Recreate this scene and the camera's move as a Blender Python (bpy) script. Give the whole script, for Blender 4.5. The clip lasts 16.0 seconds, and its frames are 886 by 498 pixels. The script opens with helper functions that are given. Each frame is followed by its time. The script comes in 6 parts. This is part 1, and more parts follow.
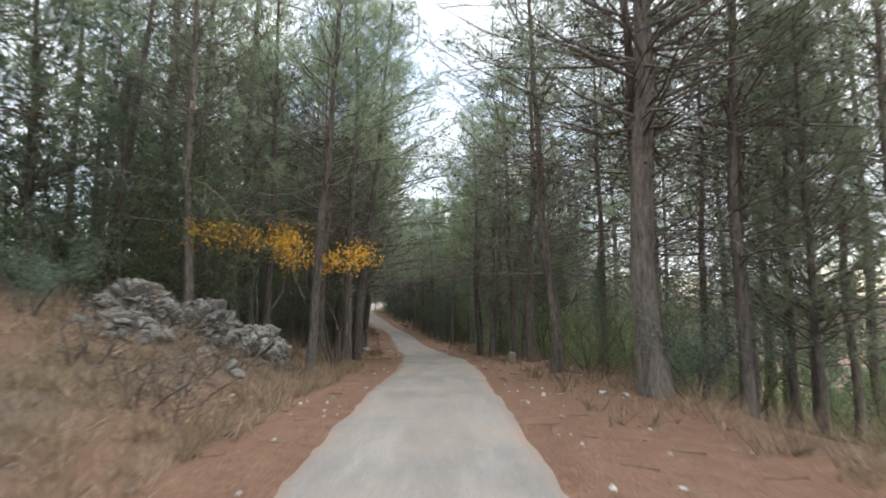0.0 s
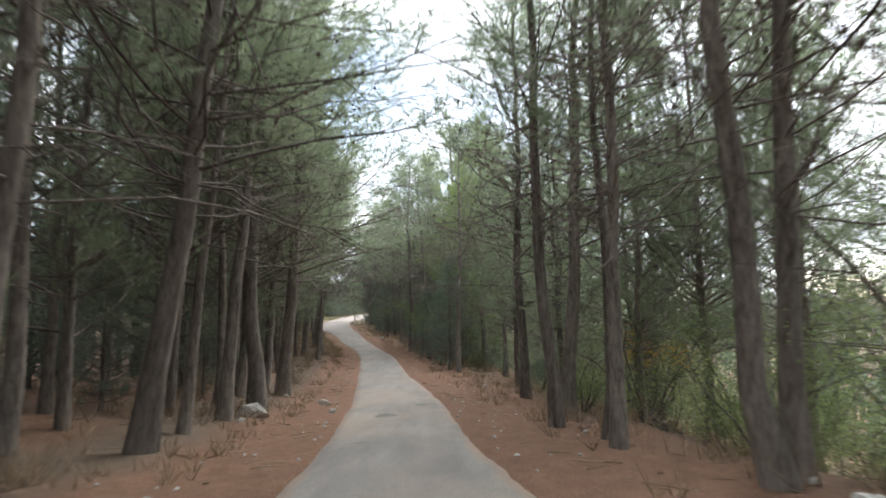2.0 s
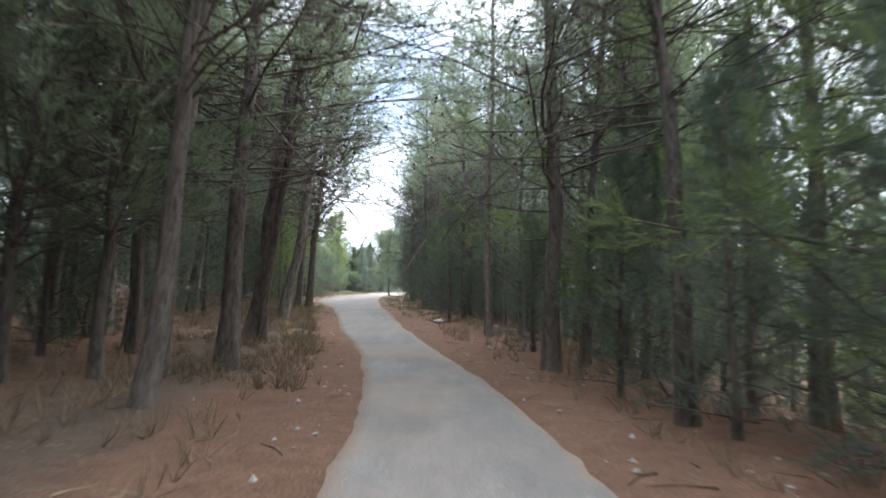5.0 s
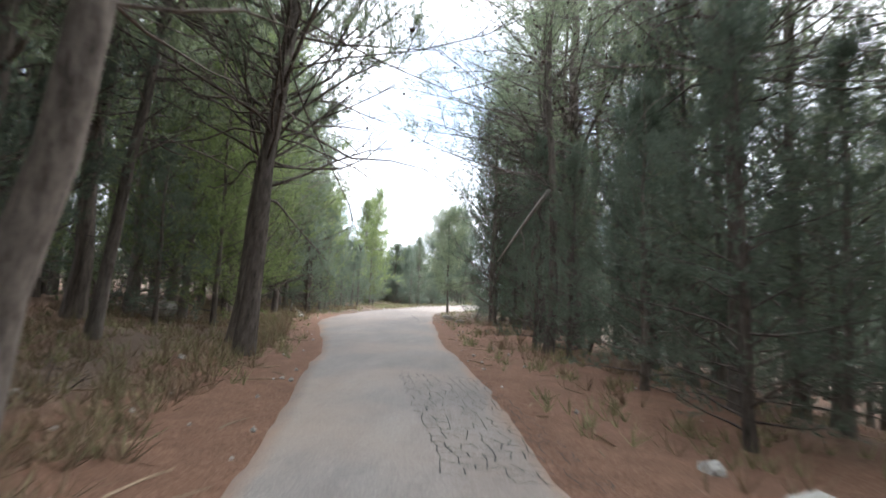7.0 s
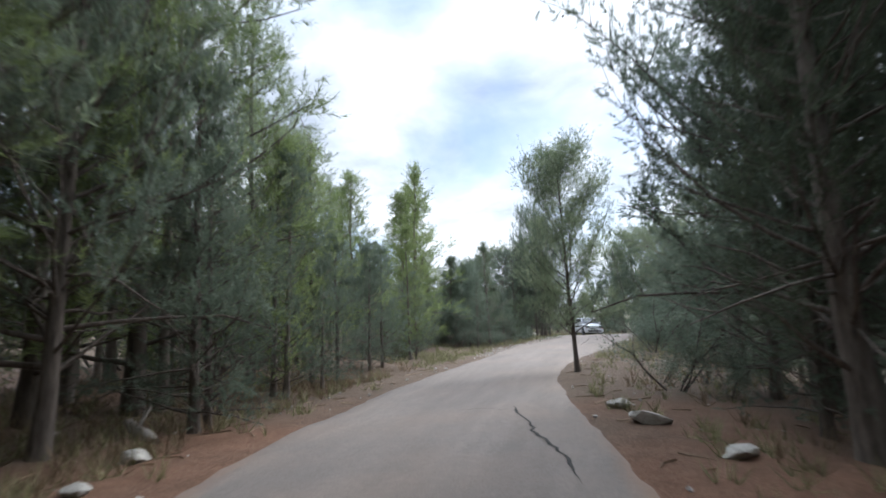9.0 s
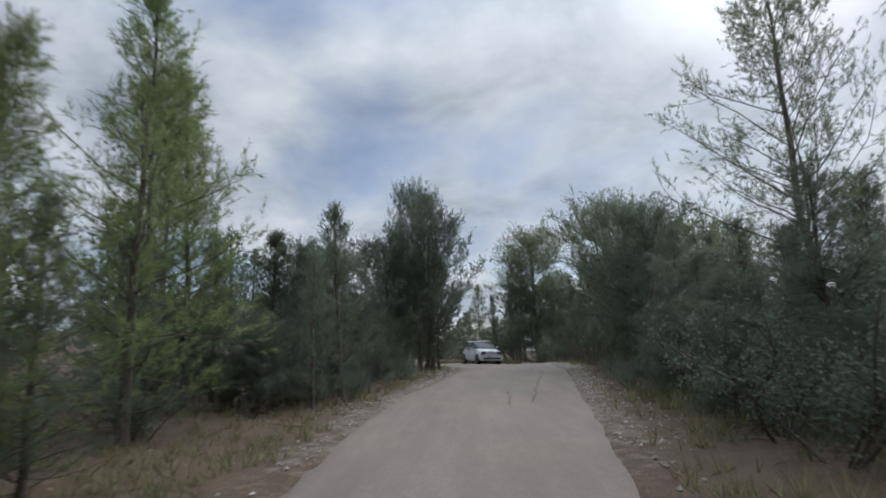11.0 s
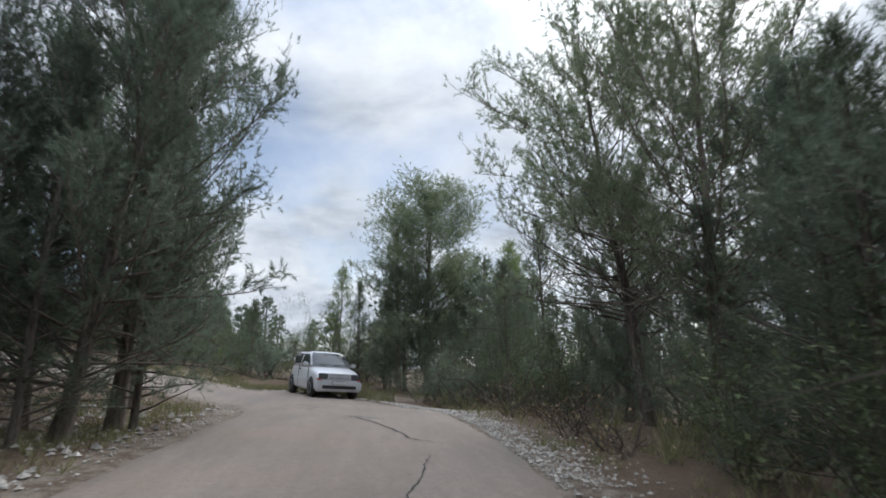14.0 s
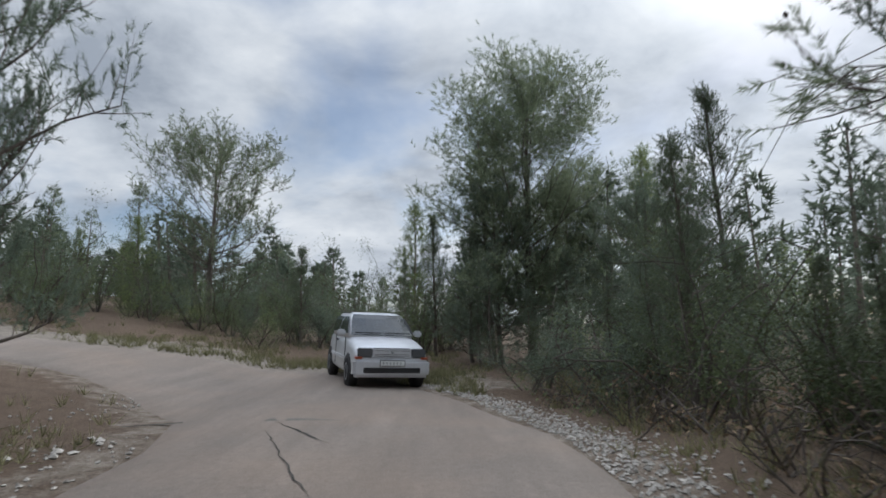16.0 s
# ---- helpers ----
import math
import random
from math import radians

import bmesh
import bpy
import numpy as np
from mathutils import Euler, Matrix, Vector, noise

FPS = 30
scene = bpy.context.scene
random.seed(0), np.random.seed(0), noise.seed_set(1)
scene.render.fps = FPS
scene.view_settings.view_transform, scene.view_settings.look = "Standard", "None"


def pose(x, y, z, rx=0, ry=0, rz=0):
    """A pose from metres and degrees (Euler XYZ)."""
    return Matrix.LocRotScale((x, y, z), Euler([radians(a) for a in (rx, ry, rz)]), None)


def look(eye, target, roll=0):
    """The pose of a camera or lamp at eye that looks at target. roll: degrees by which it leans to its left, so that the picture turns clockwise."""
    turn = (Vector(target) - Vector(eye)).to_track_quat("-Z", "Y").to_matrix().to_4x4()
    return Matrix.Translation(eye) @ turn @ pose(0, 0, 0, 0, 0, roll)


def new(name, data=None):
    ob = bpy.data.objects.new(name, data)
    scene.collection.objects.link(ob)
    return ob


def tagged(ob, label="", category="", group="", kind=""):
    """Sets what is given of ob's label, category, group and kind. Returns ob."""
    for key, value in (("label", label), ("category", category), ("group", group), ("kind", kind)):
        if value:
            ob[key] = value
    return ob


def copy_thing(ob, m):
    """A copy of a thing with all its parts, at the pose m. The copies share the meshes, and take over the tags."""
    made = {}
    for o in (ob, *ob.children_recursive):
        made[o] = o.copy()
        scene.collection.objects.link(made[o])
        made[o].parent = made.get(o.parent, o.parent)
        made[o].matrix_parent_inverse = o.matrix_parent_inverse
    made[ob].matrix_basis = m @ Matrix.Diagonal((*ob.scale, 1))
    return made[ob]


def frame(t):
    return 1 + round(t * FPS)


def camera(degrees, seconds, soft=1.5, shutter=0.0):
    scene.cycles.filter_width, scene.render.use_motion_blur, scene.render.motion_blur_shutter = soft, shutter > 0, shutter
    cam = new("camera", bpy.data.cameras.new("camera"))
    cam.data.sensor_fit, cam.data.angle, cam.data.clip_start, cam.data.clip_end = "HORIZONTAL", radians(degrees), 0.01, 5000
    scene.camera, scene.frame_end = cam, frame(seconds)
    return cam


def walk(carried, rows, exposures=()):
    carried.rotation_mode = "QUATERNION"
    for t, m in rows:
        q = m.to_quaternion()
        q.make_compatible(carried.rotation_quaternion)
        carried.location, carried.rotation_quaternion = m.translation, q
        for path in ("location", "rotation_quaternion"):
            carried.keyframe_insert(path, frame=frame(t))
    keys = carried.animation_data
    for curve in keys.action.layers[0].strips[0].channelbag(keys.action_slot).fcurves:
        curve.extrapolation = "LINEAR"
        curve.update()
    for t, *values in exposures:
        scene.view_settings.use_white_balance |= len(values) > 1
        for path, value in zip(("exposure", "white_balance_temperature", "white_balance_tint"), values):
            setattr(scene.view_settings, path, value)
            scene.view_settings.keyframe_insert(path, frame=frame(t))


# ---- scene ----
cam = camera(76.5, 16.0, soft=1.7, shutter=0.25)
PATH = [
    (0.0, pose(0.122, -0.132, 1.455, 95.44, 0.15, -0.12)),
    (0.5, pose(0.178, 4.045, 1.438, 97.46, -0.84, -0.81)),
    (1.0, pose(0.214, 8.247, 1.282, 96.94, -0.34, -1.13)),
    (1.5, pose(0.093, 12.430, 1.083, 96.61, 0.72, -0.67)),
    (2.0, pose(0.014, 16.566, 0.852, 96.78, 1.54, -0.53)),
    (2.5, pose(-0.193, 20.582, 0.605, 95.97, -0.23, 0.01)),
    (3.0, pose(-0.445, 24.804, 0.353, 96.00, -0.74, 1.54)),
    (3.5, pose(-0.796, 28.730, 0.086, 95.23, 0.28, 2.47)),
    (4.0, pose(-1.416, 32.812, -0.188, 94.59, -0.59, 2.38)),
    (6.5, pose(-5.051, 51.886, -0.093, 98.21, -1.98, 7.02)),
    (7.0, pose(-5.747, 55.471, 0.283, 97.01, -2.64, 8.54)),
    (7.5, pose(-6.412, 58.903, 0.555, 99.36, -0.97, 10.88)),
    (8.0, pose(-7.201, 62.324, 0.799, 99.92, 0.30, 13.71)),
    (8.5, pose(-8.146, 65.689, 0.972, 101.46, 1.18, 13.93)),
    (9.0, pose(-9.055, 68.975, 1.095, 100.01, 2.31, 14.54)),
    (10.2, pose(-10.750, 76.600, 1.502, 100.73, 2.76, 7.25)),
    (11.5, pose(-10.460, 84.447, 1.920, 101.67, 2.98, -1.51)),
    (12.0, pose(-10.037, 87.806, 1.926, 100.82, 2.91, -4.76)),
    (12.5, pose(-9.769, 90.857, 2.104, 100.12, 2.37, -7.83)),
    (13.0, pose(-9.421, 93.534, 2.220, 101.14, 0.41, -9.14)),
    (13.5, pose(-9.031, 95.793, 2.242, 102.57, -0.12, -10.18)),
    (14.0, pose(-8.632, 97.920, 2.362, 102.68, -0.31, -10.05)),
    (14.5, pose(-8.288, 99.865, 2.469, 102.32, -1.36, -9.01)),
    (15.0, pose(-8.025, 101.805, 2.550, 101.44, -0.60, -6.51)),
    (15.5, pose(-7.802, 103.781, 2.597, 100.64, -0.69, -3.05)),
    (16.0, pose(-7.728, 105.481, 2.716, 98.26, 0.99, -0.27)),
]
walk(cam, PATH, [(0.0, 1.05, 6200, 6), (1.0, 1.3, 6350, 6), (2.0, 1.65, 6200, 7), (3.0, 1.95, 5900, 7), (3.5, 2.2, 5750, 7), (4.2, 1.95, 5700, 7), (6.5, 1.85, 6050, 10), (7.2, 1.75, 6050, 10), (8.0, 1.4, 5850, 9.5), (9.0, 0.8, 5800, 9), (11.5, -0.35, 5950, 9), (13.0, 0.0, 5950, 9), (14.5, 0.15, 6050, 9), (16.0, -0.15, 6000, 8.5)])

# ---- world, sun, exposure ----
def nodes_of(owner):
    owner.use_nodes = True
    t = owner.node_tree
    t.nodes.clear()
    return t


def nd(t, kind, **values):
    n = t.nodes.new(kind)
    for k, v in values.items():
        if k == "blend_type":
            n.blend_type = v
        elif k == "operation":
            n.operation = v
        elif k == "sky_type":
            n.sky_type = v
        elif k == "sun_disc":
            n.sun_disc = v
        elif k == "attribute_name":
            n.attribute_name = v
        elif k == "interpolation_type":
            n.interpolation_type = v
        else:
            n.inputs[k.replace("_", " ")].default_value = v
    return n


def ramp(t, fac, stops):
    n = t.nodes.new("ShaderNodeValToRGB")
    while len(n.color_ramp.elements) < len(stops):
        n.color_ramp.elements.new(0.5)
    for e, (p, c) in zip(n.color_ramp.elements, stops):
        e.position, e.color = p, (*c, 1) if len(c) == 3 else c
    t.links.new(fac, n.inputs["Fac"])
    return n


SUN_AZ, SUN_EL = 36.0, 38.0      # degrees right of +y, above the horizon
world = bpy.data.worlds.new("overcast_sky")
scene.world = world
wt = nodes_of(world)
coord = wt.nodes.new("ShaderNodeTexCoord")
sep = wt.nodes.new("ShaderNodeSeparateXYZ")
wt.links.new(coord.outputs["Generated"], sep.inputs[0])
up = nd(wt, "ShaderNodeMath", operation="MAXIMUM")
wt.links.new(sep.outputs["Z"], up.inputs[0]); up.inputs[1].default_value = 0.0
lift = nd(wt, "ShaderNodeMath", operation="ADD"); lift.inputs[1].default_value = 0.32
wt.links.new(up.outputs[0], lift.inputs[0])
flat = nd(wt, "ShaderNodeVectorMath", operation="DIVIDE")
wt.links.new(coord.outputs["Generated"], flat.inputs[0])
wt.links.new(lift.outputs[0], flat.inputs[1])
big = nd(wt, "ShaderNodeTexNoise", Scale=1.9, Detail=5.0, Roughness=0.5, Distortion=0.15)
fine = nd(wt, "ShaderNodeTexNoise", Scale=3.2, Detail=7.0, Roughness=0.56, Distortion=0.2)
moved = nd(wt, "ShaderNodeMapping")
moved.inputs["Location"].default_value = (3.1, 1.7, 0.4)
wt.links.new(flat.outputs[0], moved.inputs[0])
wt.links.new(moved.outputs[0], big.inputs["Vector"])
wt.links.new(flat.outputs[0], fine.inputs["Vector"])
cover = ramp(wt, big.outputs["Fac"], [(0.34, (0.3, 0.3, 0.3)), (0.52, (1, 1, 1))])
grey = ramp(wt, fine.outputs["Fac"], [(0.30, (0.40, 0.43, 0.48)), (0.50, (0.66, 0.68, 0.71)), (0.68, (0.86, 0.86, 0.86))])
sky = nd(wt, "ShaderNodeTexSky", sky_type="NISHITA", sun_disc=False)
sky.sun_elevation, sky.sun_rotation = radians(SUN_EL), radians(SUN_AZ)
blue = nd(wt, "ShaderNodeMixRGB", blend_type="MULTIPLY", Fac=1.0, Color2=(0.10, 0.10, 0.10, 1))
wt.links.new(sky.outputs[0], blue.inputs["Color1"])
# the brighter cloud in front of the sun
sund = Vector((math.sin(radians(SUN_AZ)) * math.cos(radians(SUN_EL)), math.cos(radians(SUN_AZ)) * math.cos(radians(SUN_EL)), math.sin(radians(SUN_EL))))
dot = nd(wt, "ShaderNodeVectorMath", operation="DOT_PRODUCT")
wt.links.new(coord.outputs["Generated"], dot.inputs[0]); dot.inputs[1].default_value = sund
glow = ramp(wt, dot.outputs["Value"], [(0.86, (0, 0, 0)), (0.965, (0.12, 0.12, 0.115)), (1.0, (0.9, 0.87, 0.82))])
bright = nd(wt, "ShaderNodeMixRGB", blend_type="ADD", Fac=1.0)
wt.links.new(grey.outputs[0], bright.inputs["Color1"]); wt.links.new(glow.outputs[0], bright.inputs["Color2"])
mixed = nd(wt, "ShaderNodeMixRGB", blend_type="MIX")
wt.links.new(cover.outputs[0], mixed.inputs["Fac"]); wt.links.new(blue.outputs[0], mixed.inputs["Color1"]); wt.links.new(bright.outputs[0], mixed.inputs["Color2"])
# an overcast sky is brightest overhead
high = nd(wt, "ShaderNodeMapRange", interpolation_type="SMOOTHSTEP")
high.inputs["From Min"].default_value, high.inputs["From Max"].default_value = 0.45, 1.0
high.inputs["To Min"].default_value, high.inputs["To Max"].default_value = 1.0, 3.2
wt.links.new(sep.outputs["Z"], high.inputs["Value"])
back = nd(wt, "ShaderNodeBackground")
wt.links.new(high.outputs[0], back.inputs["Strength"])
wt.links.new(mixed.outputs[0], back.inputs["Color"])
wout = wt.nodes.new("ShaderNodeOutputWorld")
wt.links.new(back.outputs[0], wout.inputs["Surface"])

sun_data = bpy.data.lights.new("sun", "SUN")
sun_data.energy, sun_data.angle, sun_data.color = 2.1, radians(34), (1.0, 0.96, 0.9)
sun_ob = new("sun", sun_data)
sun_ob.matrix_world = look((0, 0, 60), Vector((0, 0, 60)) - sund)


# ---- materials ----
def rgb(*c):
    return (*c, 1.0)


def material(name, dark, light, scale=4.0, fine_scale=40.0, rough=0.9, bump=0.3, bump_scale=30.0, spec=0.3, stretch=(1, 1, 1), per_object=0.0, per_island=0.0, translucent=0.0):
    """A surface with two scales of colour variation and relief."""
    m = bpy.data.materials.new(name)
    t = nodes_of(m)
    co = t.nodes.new("ShaderNodeTexCoord")
    mp = nd(t, "ShaderNodeMapping")
    mp.inputs["Scale"].default_value = stretch
    t.links.new(co.outputs["Object"], mp.inputs[0])
    a = nd(t, "ShaderNodeTexNoise", Scale=scale, Detail=5.0, Roughness=0.6)
    b = nd(t, "ShaderNodeTexNoise", Scale=fine_scale, Detail=4.0, Roughness=0.7)
    for n in (a, b):
        t.links.new(mp.outputs[0], n.inputs["Vector"])
    mixf = nd(t, "ShaderNodeMath", operation="MULTIPLY_ADD")
    t.links.new(b.outputs["Fac"], mixf.inputs[0]); mixf.inputs[1].default_value = 0.55
    half = nd(t, "ShaderNodeMath", operation="MULTIPLY"); half.inputs[1].default_value = 0.45
    t.links.new(a.outputs["Fac"], half.inputs[0]); t.links.new(half.outputs[0], mixf.inputs[2])
    col = ramp(t, mixf.outputs[0], [(0.33, dark), (0.66, light)])
    out_col = col.outputs[0]
    for amount, socket in ((per_object, "object"), (per_island, "island")):
        if amount:
            if socket == "object":
                src = t.nodes.new("ShaderNodeObjectInfo").outputs["Random"]
            else:
                src = t.nodes.new("ShaderNodeNewGeometry").outputs["Random Per Island"]
            mr = nd(t, "ShaderNodeMapRange")
            mr.inputs["To Min"].default_value, mr.inputs["To Max"].default_value = 1 - amount, 1 + amount
            t.links.new(src, mr.inputs["Value"])
            hv = nd(t, "ShaderNodeHueSaturation")
            t.links.new(mr.outputs[0], hv.inputs["Value"]); t.links.new(out_col, hv.inputs["Color"])
            out_col = hv.outputs[0]
    bs = nd(t, "ShaderNodeBsdfPrincipled", Roughness=rough)
    bs.inputs["Specular IOR Level"].default_value = spec
    t.links.new(out_col, bs.inputs["Base Color"])
    if bump:
        bp = nd(t, "ShaderNodeBump", Strength=bump, Distance=0.02)
        h = nd(t, "ShaderNodeTexNoise", Scale=bump_scale, Detail=6.0, Roughness=0.65)
        t.links.new(mp.outputs[0], h.inputs["Vector"]); t.links.new(h.outputs["Fac"], bp.inputs["Height"])
        t.links.new(bp.outputs[0], bs.inputs["Normal"])
    out = t.nodes.new("ShaderNodeOutputMaterial")
    if translucent:
        tr = t.nodes.new("ShaderNodeBsdfTranslucent")
        t.links.new(out_col, tr.inputs["Color"])
        mx = nd(t, "ShaderNodeMixShader", Fac=translucent)
        t.links.new(bs.outputs[0], mx.inputs[1]); t.links.new(tr.outputs[0], mx.inputs[2])
        t.links.new(mx.outputs[0], out.inputs["Surface"])
    else:
        t.links.new(bs.outputs[0], out.inputs["Surface"])
    return m


BARK = material("pine_bark", (0.042, 0.035, 0.030), (0.235, 0.198, 0.17), 3, 24, 0.95, 1.0, 16, 0.15, (1, 1, 0.2), per_object=0.25)
TWIG = material("twig", (0.05, 0.042, 0.036), (0.14, 0.118, 0.10), 5, 30, 0.95, 0, per_object=0.2)
NEEDLE = material("pine_needles", (0.15, 0.19, 0.113), (0.275, 0.31, 0.20), 0.6, 5, 0.6, 0, spec=0.3, per_object=0.2, per_island=0.35, translucent=0.6)
NEEDLE_BRIGHT = material("young_pine_needles", (0.13, 0.175, 0.062), (0.245, 0.29, 0.125), 0.6, 5, 0.6, 0, spec=0.3, per_object=0.2, per_island=0.35, translucent=0.55)
NEEDLE_DARK = material("dark_conifer_needles", (0.102, 0.135, 0.099), (0.205, 0.24, 0.178), 0.6, 5, 0.65, 0, spec=0.3, per_object=0.2, per_island=0.35, translucent=0.55)
SCALE_LEAF = material("juniper_scale_leaves", (0.08, 0.104, 0.066), (0.165, 0.195, 0.122), 0.8, 6, 0.65, 0, spec=0.3, per_object=0.2, per_island=0.4, translucent=0.35)
LEAF = material("evergreen_leaves", (0.07, 0.094, 0.048), (0.15, 0.175, 0.09), 0.8, 6, 0.65, 0, spec=0.15, per_object=0.25, per_island=0.4, translucent=0.3)
ORANGE = material("autumn_leaves", (0.50, 0.24, 0.02), (0.80, 0.48, 0.07), 1.5, 8, 0.6, 0, per_island=0.35, translucent=0.4)
DRY = material("dry_brush", (0.15, 0.10, 0.06), (0.36, 0.27, 0.18), 2, 12, 0.9, 0, per_object=0.2, per_island=0.4, translucent=0.15)
DRY_GREEN = material("dull_grass", (0.12, 0.125, 0.06), (0.30, 0.28, 0.15), 2, 12, 0.9, 0, per_object=0.2, per_island=0.4, translucent=0.2)
ROCK = material("limestone", (0.035, 0.028, 0.022), (0.30, 0.275, 0.24), 5.0, 22, 0.95, 0.9, 7, 0.2, per_object=0.15)
GRAVEL = material("pale_gravel", (0.24, 0.22, 0.195), (0.50, 0.47, 0.43), 3, 20, 0.95, 0, per_island=0.25)
CONE = material("pine_cone", (0.03, 0.02, 0.014), (0.08, 0.055, 0.04), 10, 60, 0.9, 0)


# ---- the line of the road ----
EDGES = ((-25, -1.0, 1.1), (0, -1.0, 1.0), (8, -1.1, 1.0), (14, -1.05, 1.1), (20, -1.35, 1.0), (25, -1.6, 0.35), (30, -2.1, 0.15), (34, -2.6, -0.3),
         (40, -3.3, -1.35), (44, -3.85, -1.8), (48, -4.35, -2.4), (52, -5.2, -3.5), (56, -6.7, -4.8), (60, -7.8, -5.7), (64, -9.0, -6.7), (67, -10.0, -7.5),
         (70, -11.5, -8.0), (73, -12.4, -8.6), (77, -12.5, -9.4), (81, -12.4, -9.75), (85, -12.4, -9.4), (90, -12.5, -8.6), (96, -12.2, -7.7),
         (101, -11.2, -6.9), (105, -10.8, -6.4), (110, -10.7, -6.3))
ROAD_Z = ((-25, 0.6), (0, 0.26), (8, 0.08), (16.5, -0.35), (25, -0.85), (33, -1.37), (40.5, -1.42), (48, -1.35), (55.5, -0.92), (62.3, -0.4), (69, -0.11),
          (75, 0.23), (81, 0.55), (88, 0.75), (93.5, 1.0), (98, 1.16), (102, 1.35), (105.5, 1.5), (112, 1.59), (118, 1.67), (130, 2.2), (180, 3.5))
EY, EL, ER = np.array(EDGES).T
ZY, ZZ = np.array(ROAD_Z).T
# the bend past the car: points of the inner and the outer edge
BEND_IN = ((-10.75, 111.2), (-11.3, 113.0), (-12.9, 114.8), (-14.5, 116.1), (-16.5, 116.8), (-20.5, 116.9), (-33.0, 114.5))
BEND_OUT = ((-6.4, 112.2), (-7.3, 115.4), (-8.8, 118.3), (-10.8, 119.9), (-13.6, 120.4), (-17.4, 119.9), (-33.0, 117.6))


def smooth(a, b, v):
    t = np.clip((v - a) / (b - a), 0, 1)
    return t * t * (3 - 2 * t)


def soft_curve(y, ys, vs):
    """The table smoothed along y."""
    return sum(np.interp(y + d, ys, vs) for d in (-2.0, -1.0, 0.0, 1.0, 2.0)) / 5


def bend_inside(x, y):
    """How far a point lies inside the turning place (positive inside), roughly."""
    px, py = np.array([*BEND_IN[::-1], (-10.7, 109.0), (-6.3, 109.0), *BEND_OUT]).T
    inside = np.zeros(np.shape(x), bool)
    near = np.full(np.shape(x), 1e9)
    for i in range(len(px)):
        ax, ay, bx, by = px[i - 1], py[i - 1], px[i], py[i]
        cross = (ay > y) != (by > y)
        inside ^= cross & (x < (bx - ax) * (y - ay) / (by - ay + 1e-9) + ax)
        u = np.clip(((x - ax) * (bx - ax) + (y - ay) * (by - ay)) / ((bx - ax) ** 2 + (by - ay) ** 2), 0, 1)
        near = np.minimum(near, np.hypot(x - ax - u * (bx - ax), y - ay - u * (by - ay)))
    return np.where(inside, near, -near)


def off_road(x, y):
    """Metres from the paved strip, negative on it."""
    d = np.maximum(soft_curve(y, EY, EL) - x, x - soft_curve(y, EY, ER))
    d = np.where(y > 110.0, np.hypot(np.maximum(d, 0), y - 110.0), d)
    return np.minimum(d, -bend_inside(x, y))


def base_height(x, y):
    z = soft_curve(y, ZY, ZZ)
    dl = np.maximum(soft_curve(y, EY, EL) - x, 0)
    dr = np.maximum(x - soft_curve(y, EY, ER), 0)
    bank = 0.30 * smooth(-8, 2, y) * (1 - smooth(9, 22, y)) + 0.10
    z = z + bank * 12 * (1 - np.exp(-np.maximum(dl - 1.2, 0) / 12))
    drop = np.maximum(dr - 3.2, 0) * (1 - smooth(104, 114, y))
    deep = 5 + 6 * (1 - smooth(46, 70, y))              # the valley side falls away deeper at the start
    z = z - 0.04 * np.minimum(dr, 3.2) - deep * (1 - np.exp(-drop * (0.22 + 0.02 * (deep - 5)) / deep))
    z = z - 0.05 * np.clip(x + 9.9, 0, 4) * smooth(110, 115, y)
    return z + 0.085 * np.maximum(-12 - x, 0) * smooth(108, 122, y)


def ground_height(x, y):
    x, y = np.asarray(x, float), np.asarray(y, float)
    d = off_road(x, y)
    w = smooth(0.1, 2.5, d)
    bumps = 0.09 * np.sin(0.9 * x + 1.3 * np.sin(0.6 * y)) * np.sin(0.8 * y + 0.7) + 0.05 * np.sin(2.3 * x + 0.4 * y) * np.sin(2.0 * y - 0.9 * x) + 0.02 * np.sin(5.1 * x + 2 * y) * np.sin(4.7 * y)
    return base_height(x, y) + w * bumps - 0.035 * (1 - smooth(-0.35, 0.05, d)) + 0.02 * smooth(0.0, 0.3, d) * (1 - w)


def ground_at(x, y):
    return float(ground_height(np.array([x]), np.array([y]))[0])


def mesh_object(name, verts, faces, mat, parent=None, label="", shade=False):
    me = bpy.data.meshes.new(name)
    me.from_pydata(np.asarray(verts, float).tolist(), [], faces.tolist() if hasattr(faces, "tolist") else faces)
    me.materials.append(mat)
    if shade:
        me.polygons.foreach_set("use_smooth", [True] * len(me.polygons))
    me.update()
    ob = new(name, me)
    if parent:
        ob.parent = parent
    if label:
        tagged(ob, label)
    return ob


def part(name, bm, mat, parent, label=""):
    me = bpy.data.meshes.new(name)
    bm.to_mesh(me)
    bm.free()
    me.materials.append(mat)
    ob = new(name, me)
    ob.parent = parent
    return tagged(ob, label)


# ---- ground ----
def steps(*pieces):
    return np.unique(np.concatenate([np.linspace(a, b, n) for a, b, n in pieces]))


gx = steps((-1500, -120, 8), (-120, -40, 14), (-40, -20, 26), (-20, 12, 90), (12, 40, 28), (40, 120, 14), (120, 1500, 8))
gy = steps((-1500, -100, 8), (-100, -10, 30), (-10, 132, 300), (132, 200, 40), (200, 1500, 9))
GX, GY = np.meshgrid(gx, gy)
GZ = ground_height(GX, GY)
nx, ny = len(gx), len(gy)
ii = np.arange(nx * ny).reshape(ny, nx)
quads = np.stack([ii[:-1, :-1], ii[:-1, 1:], ii[1:, 1:], ii[1:, :-1]], -1).reshape(-1, 4)


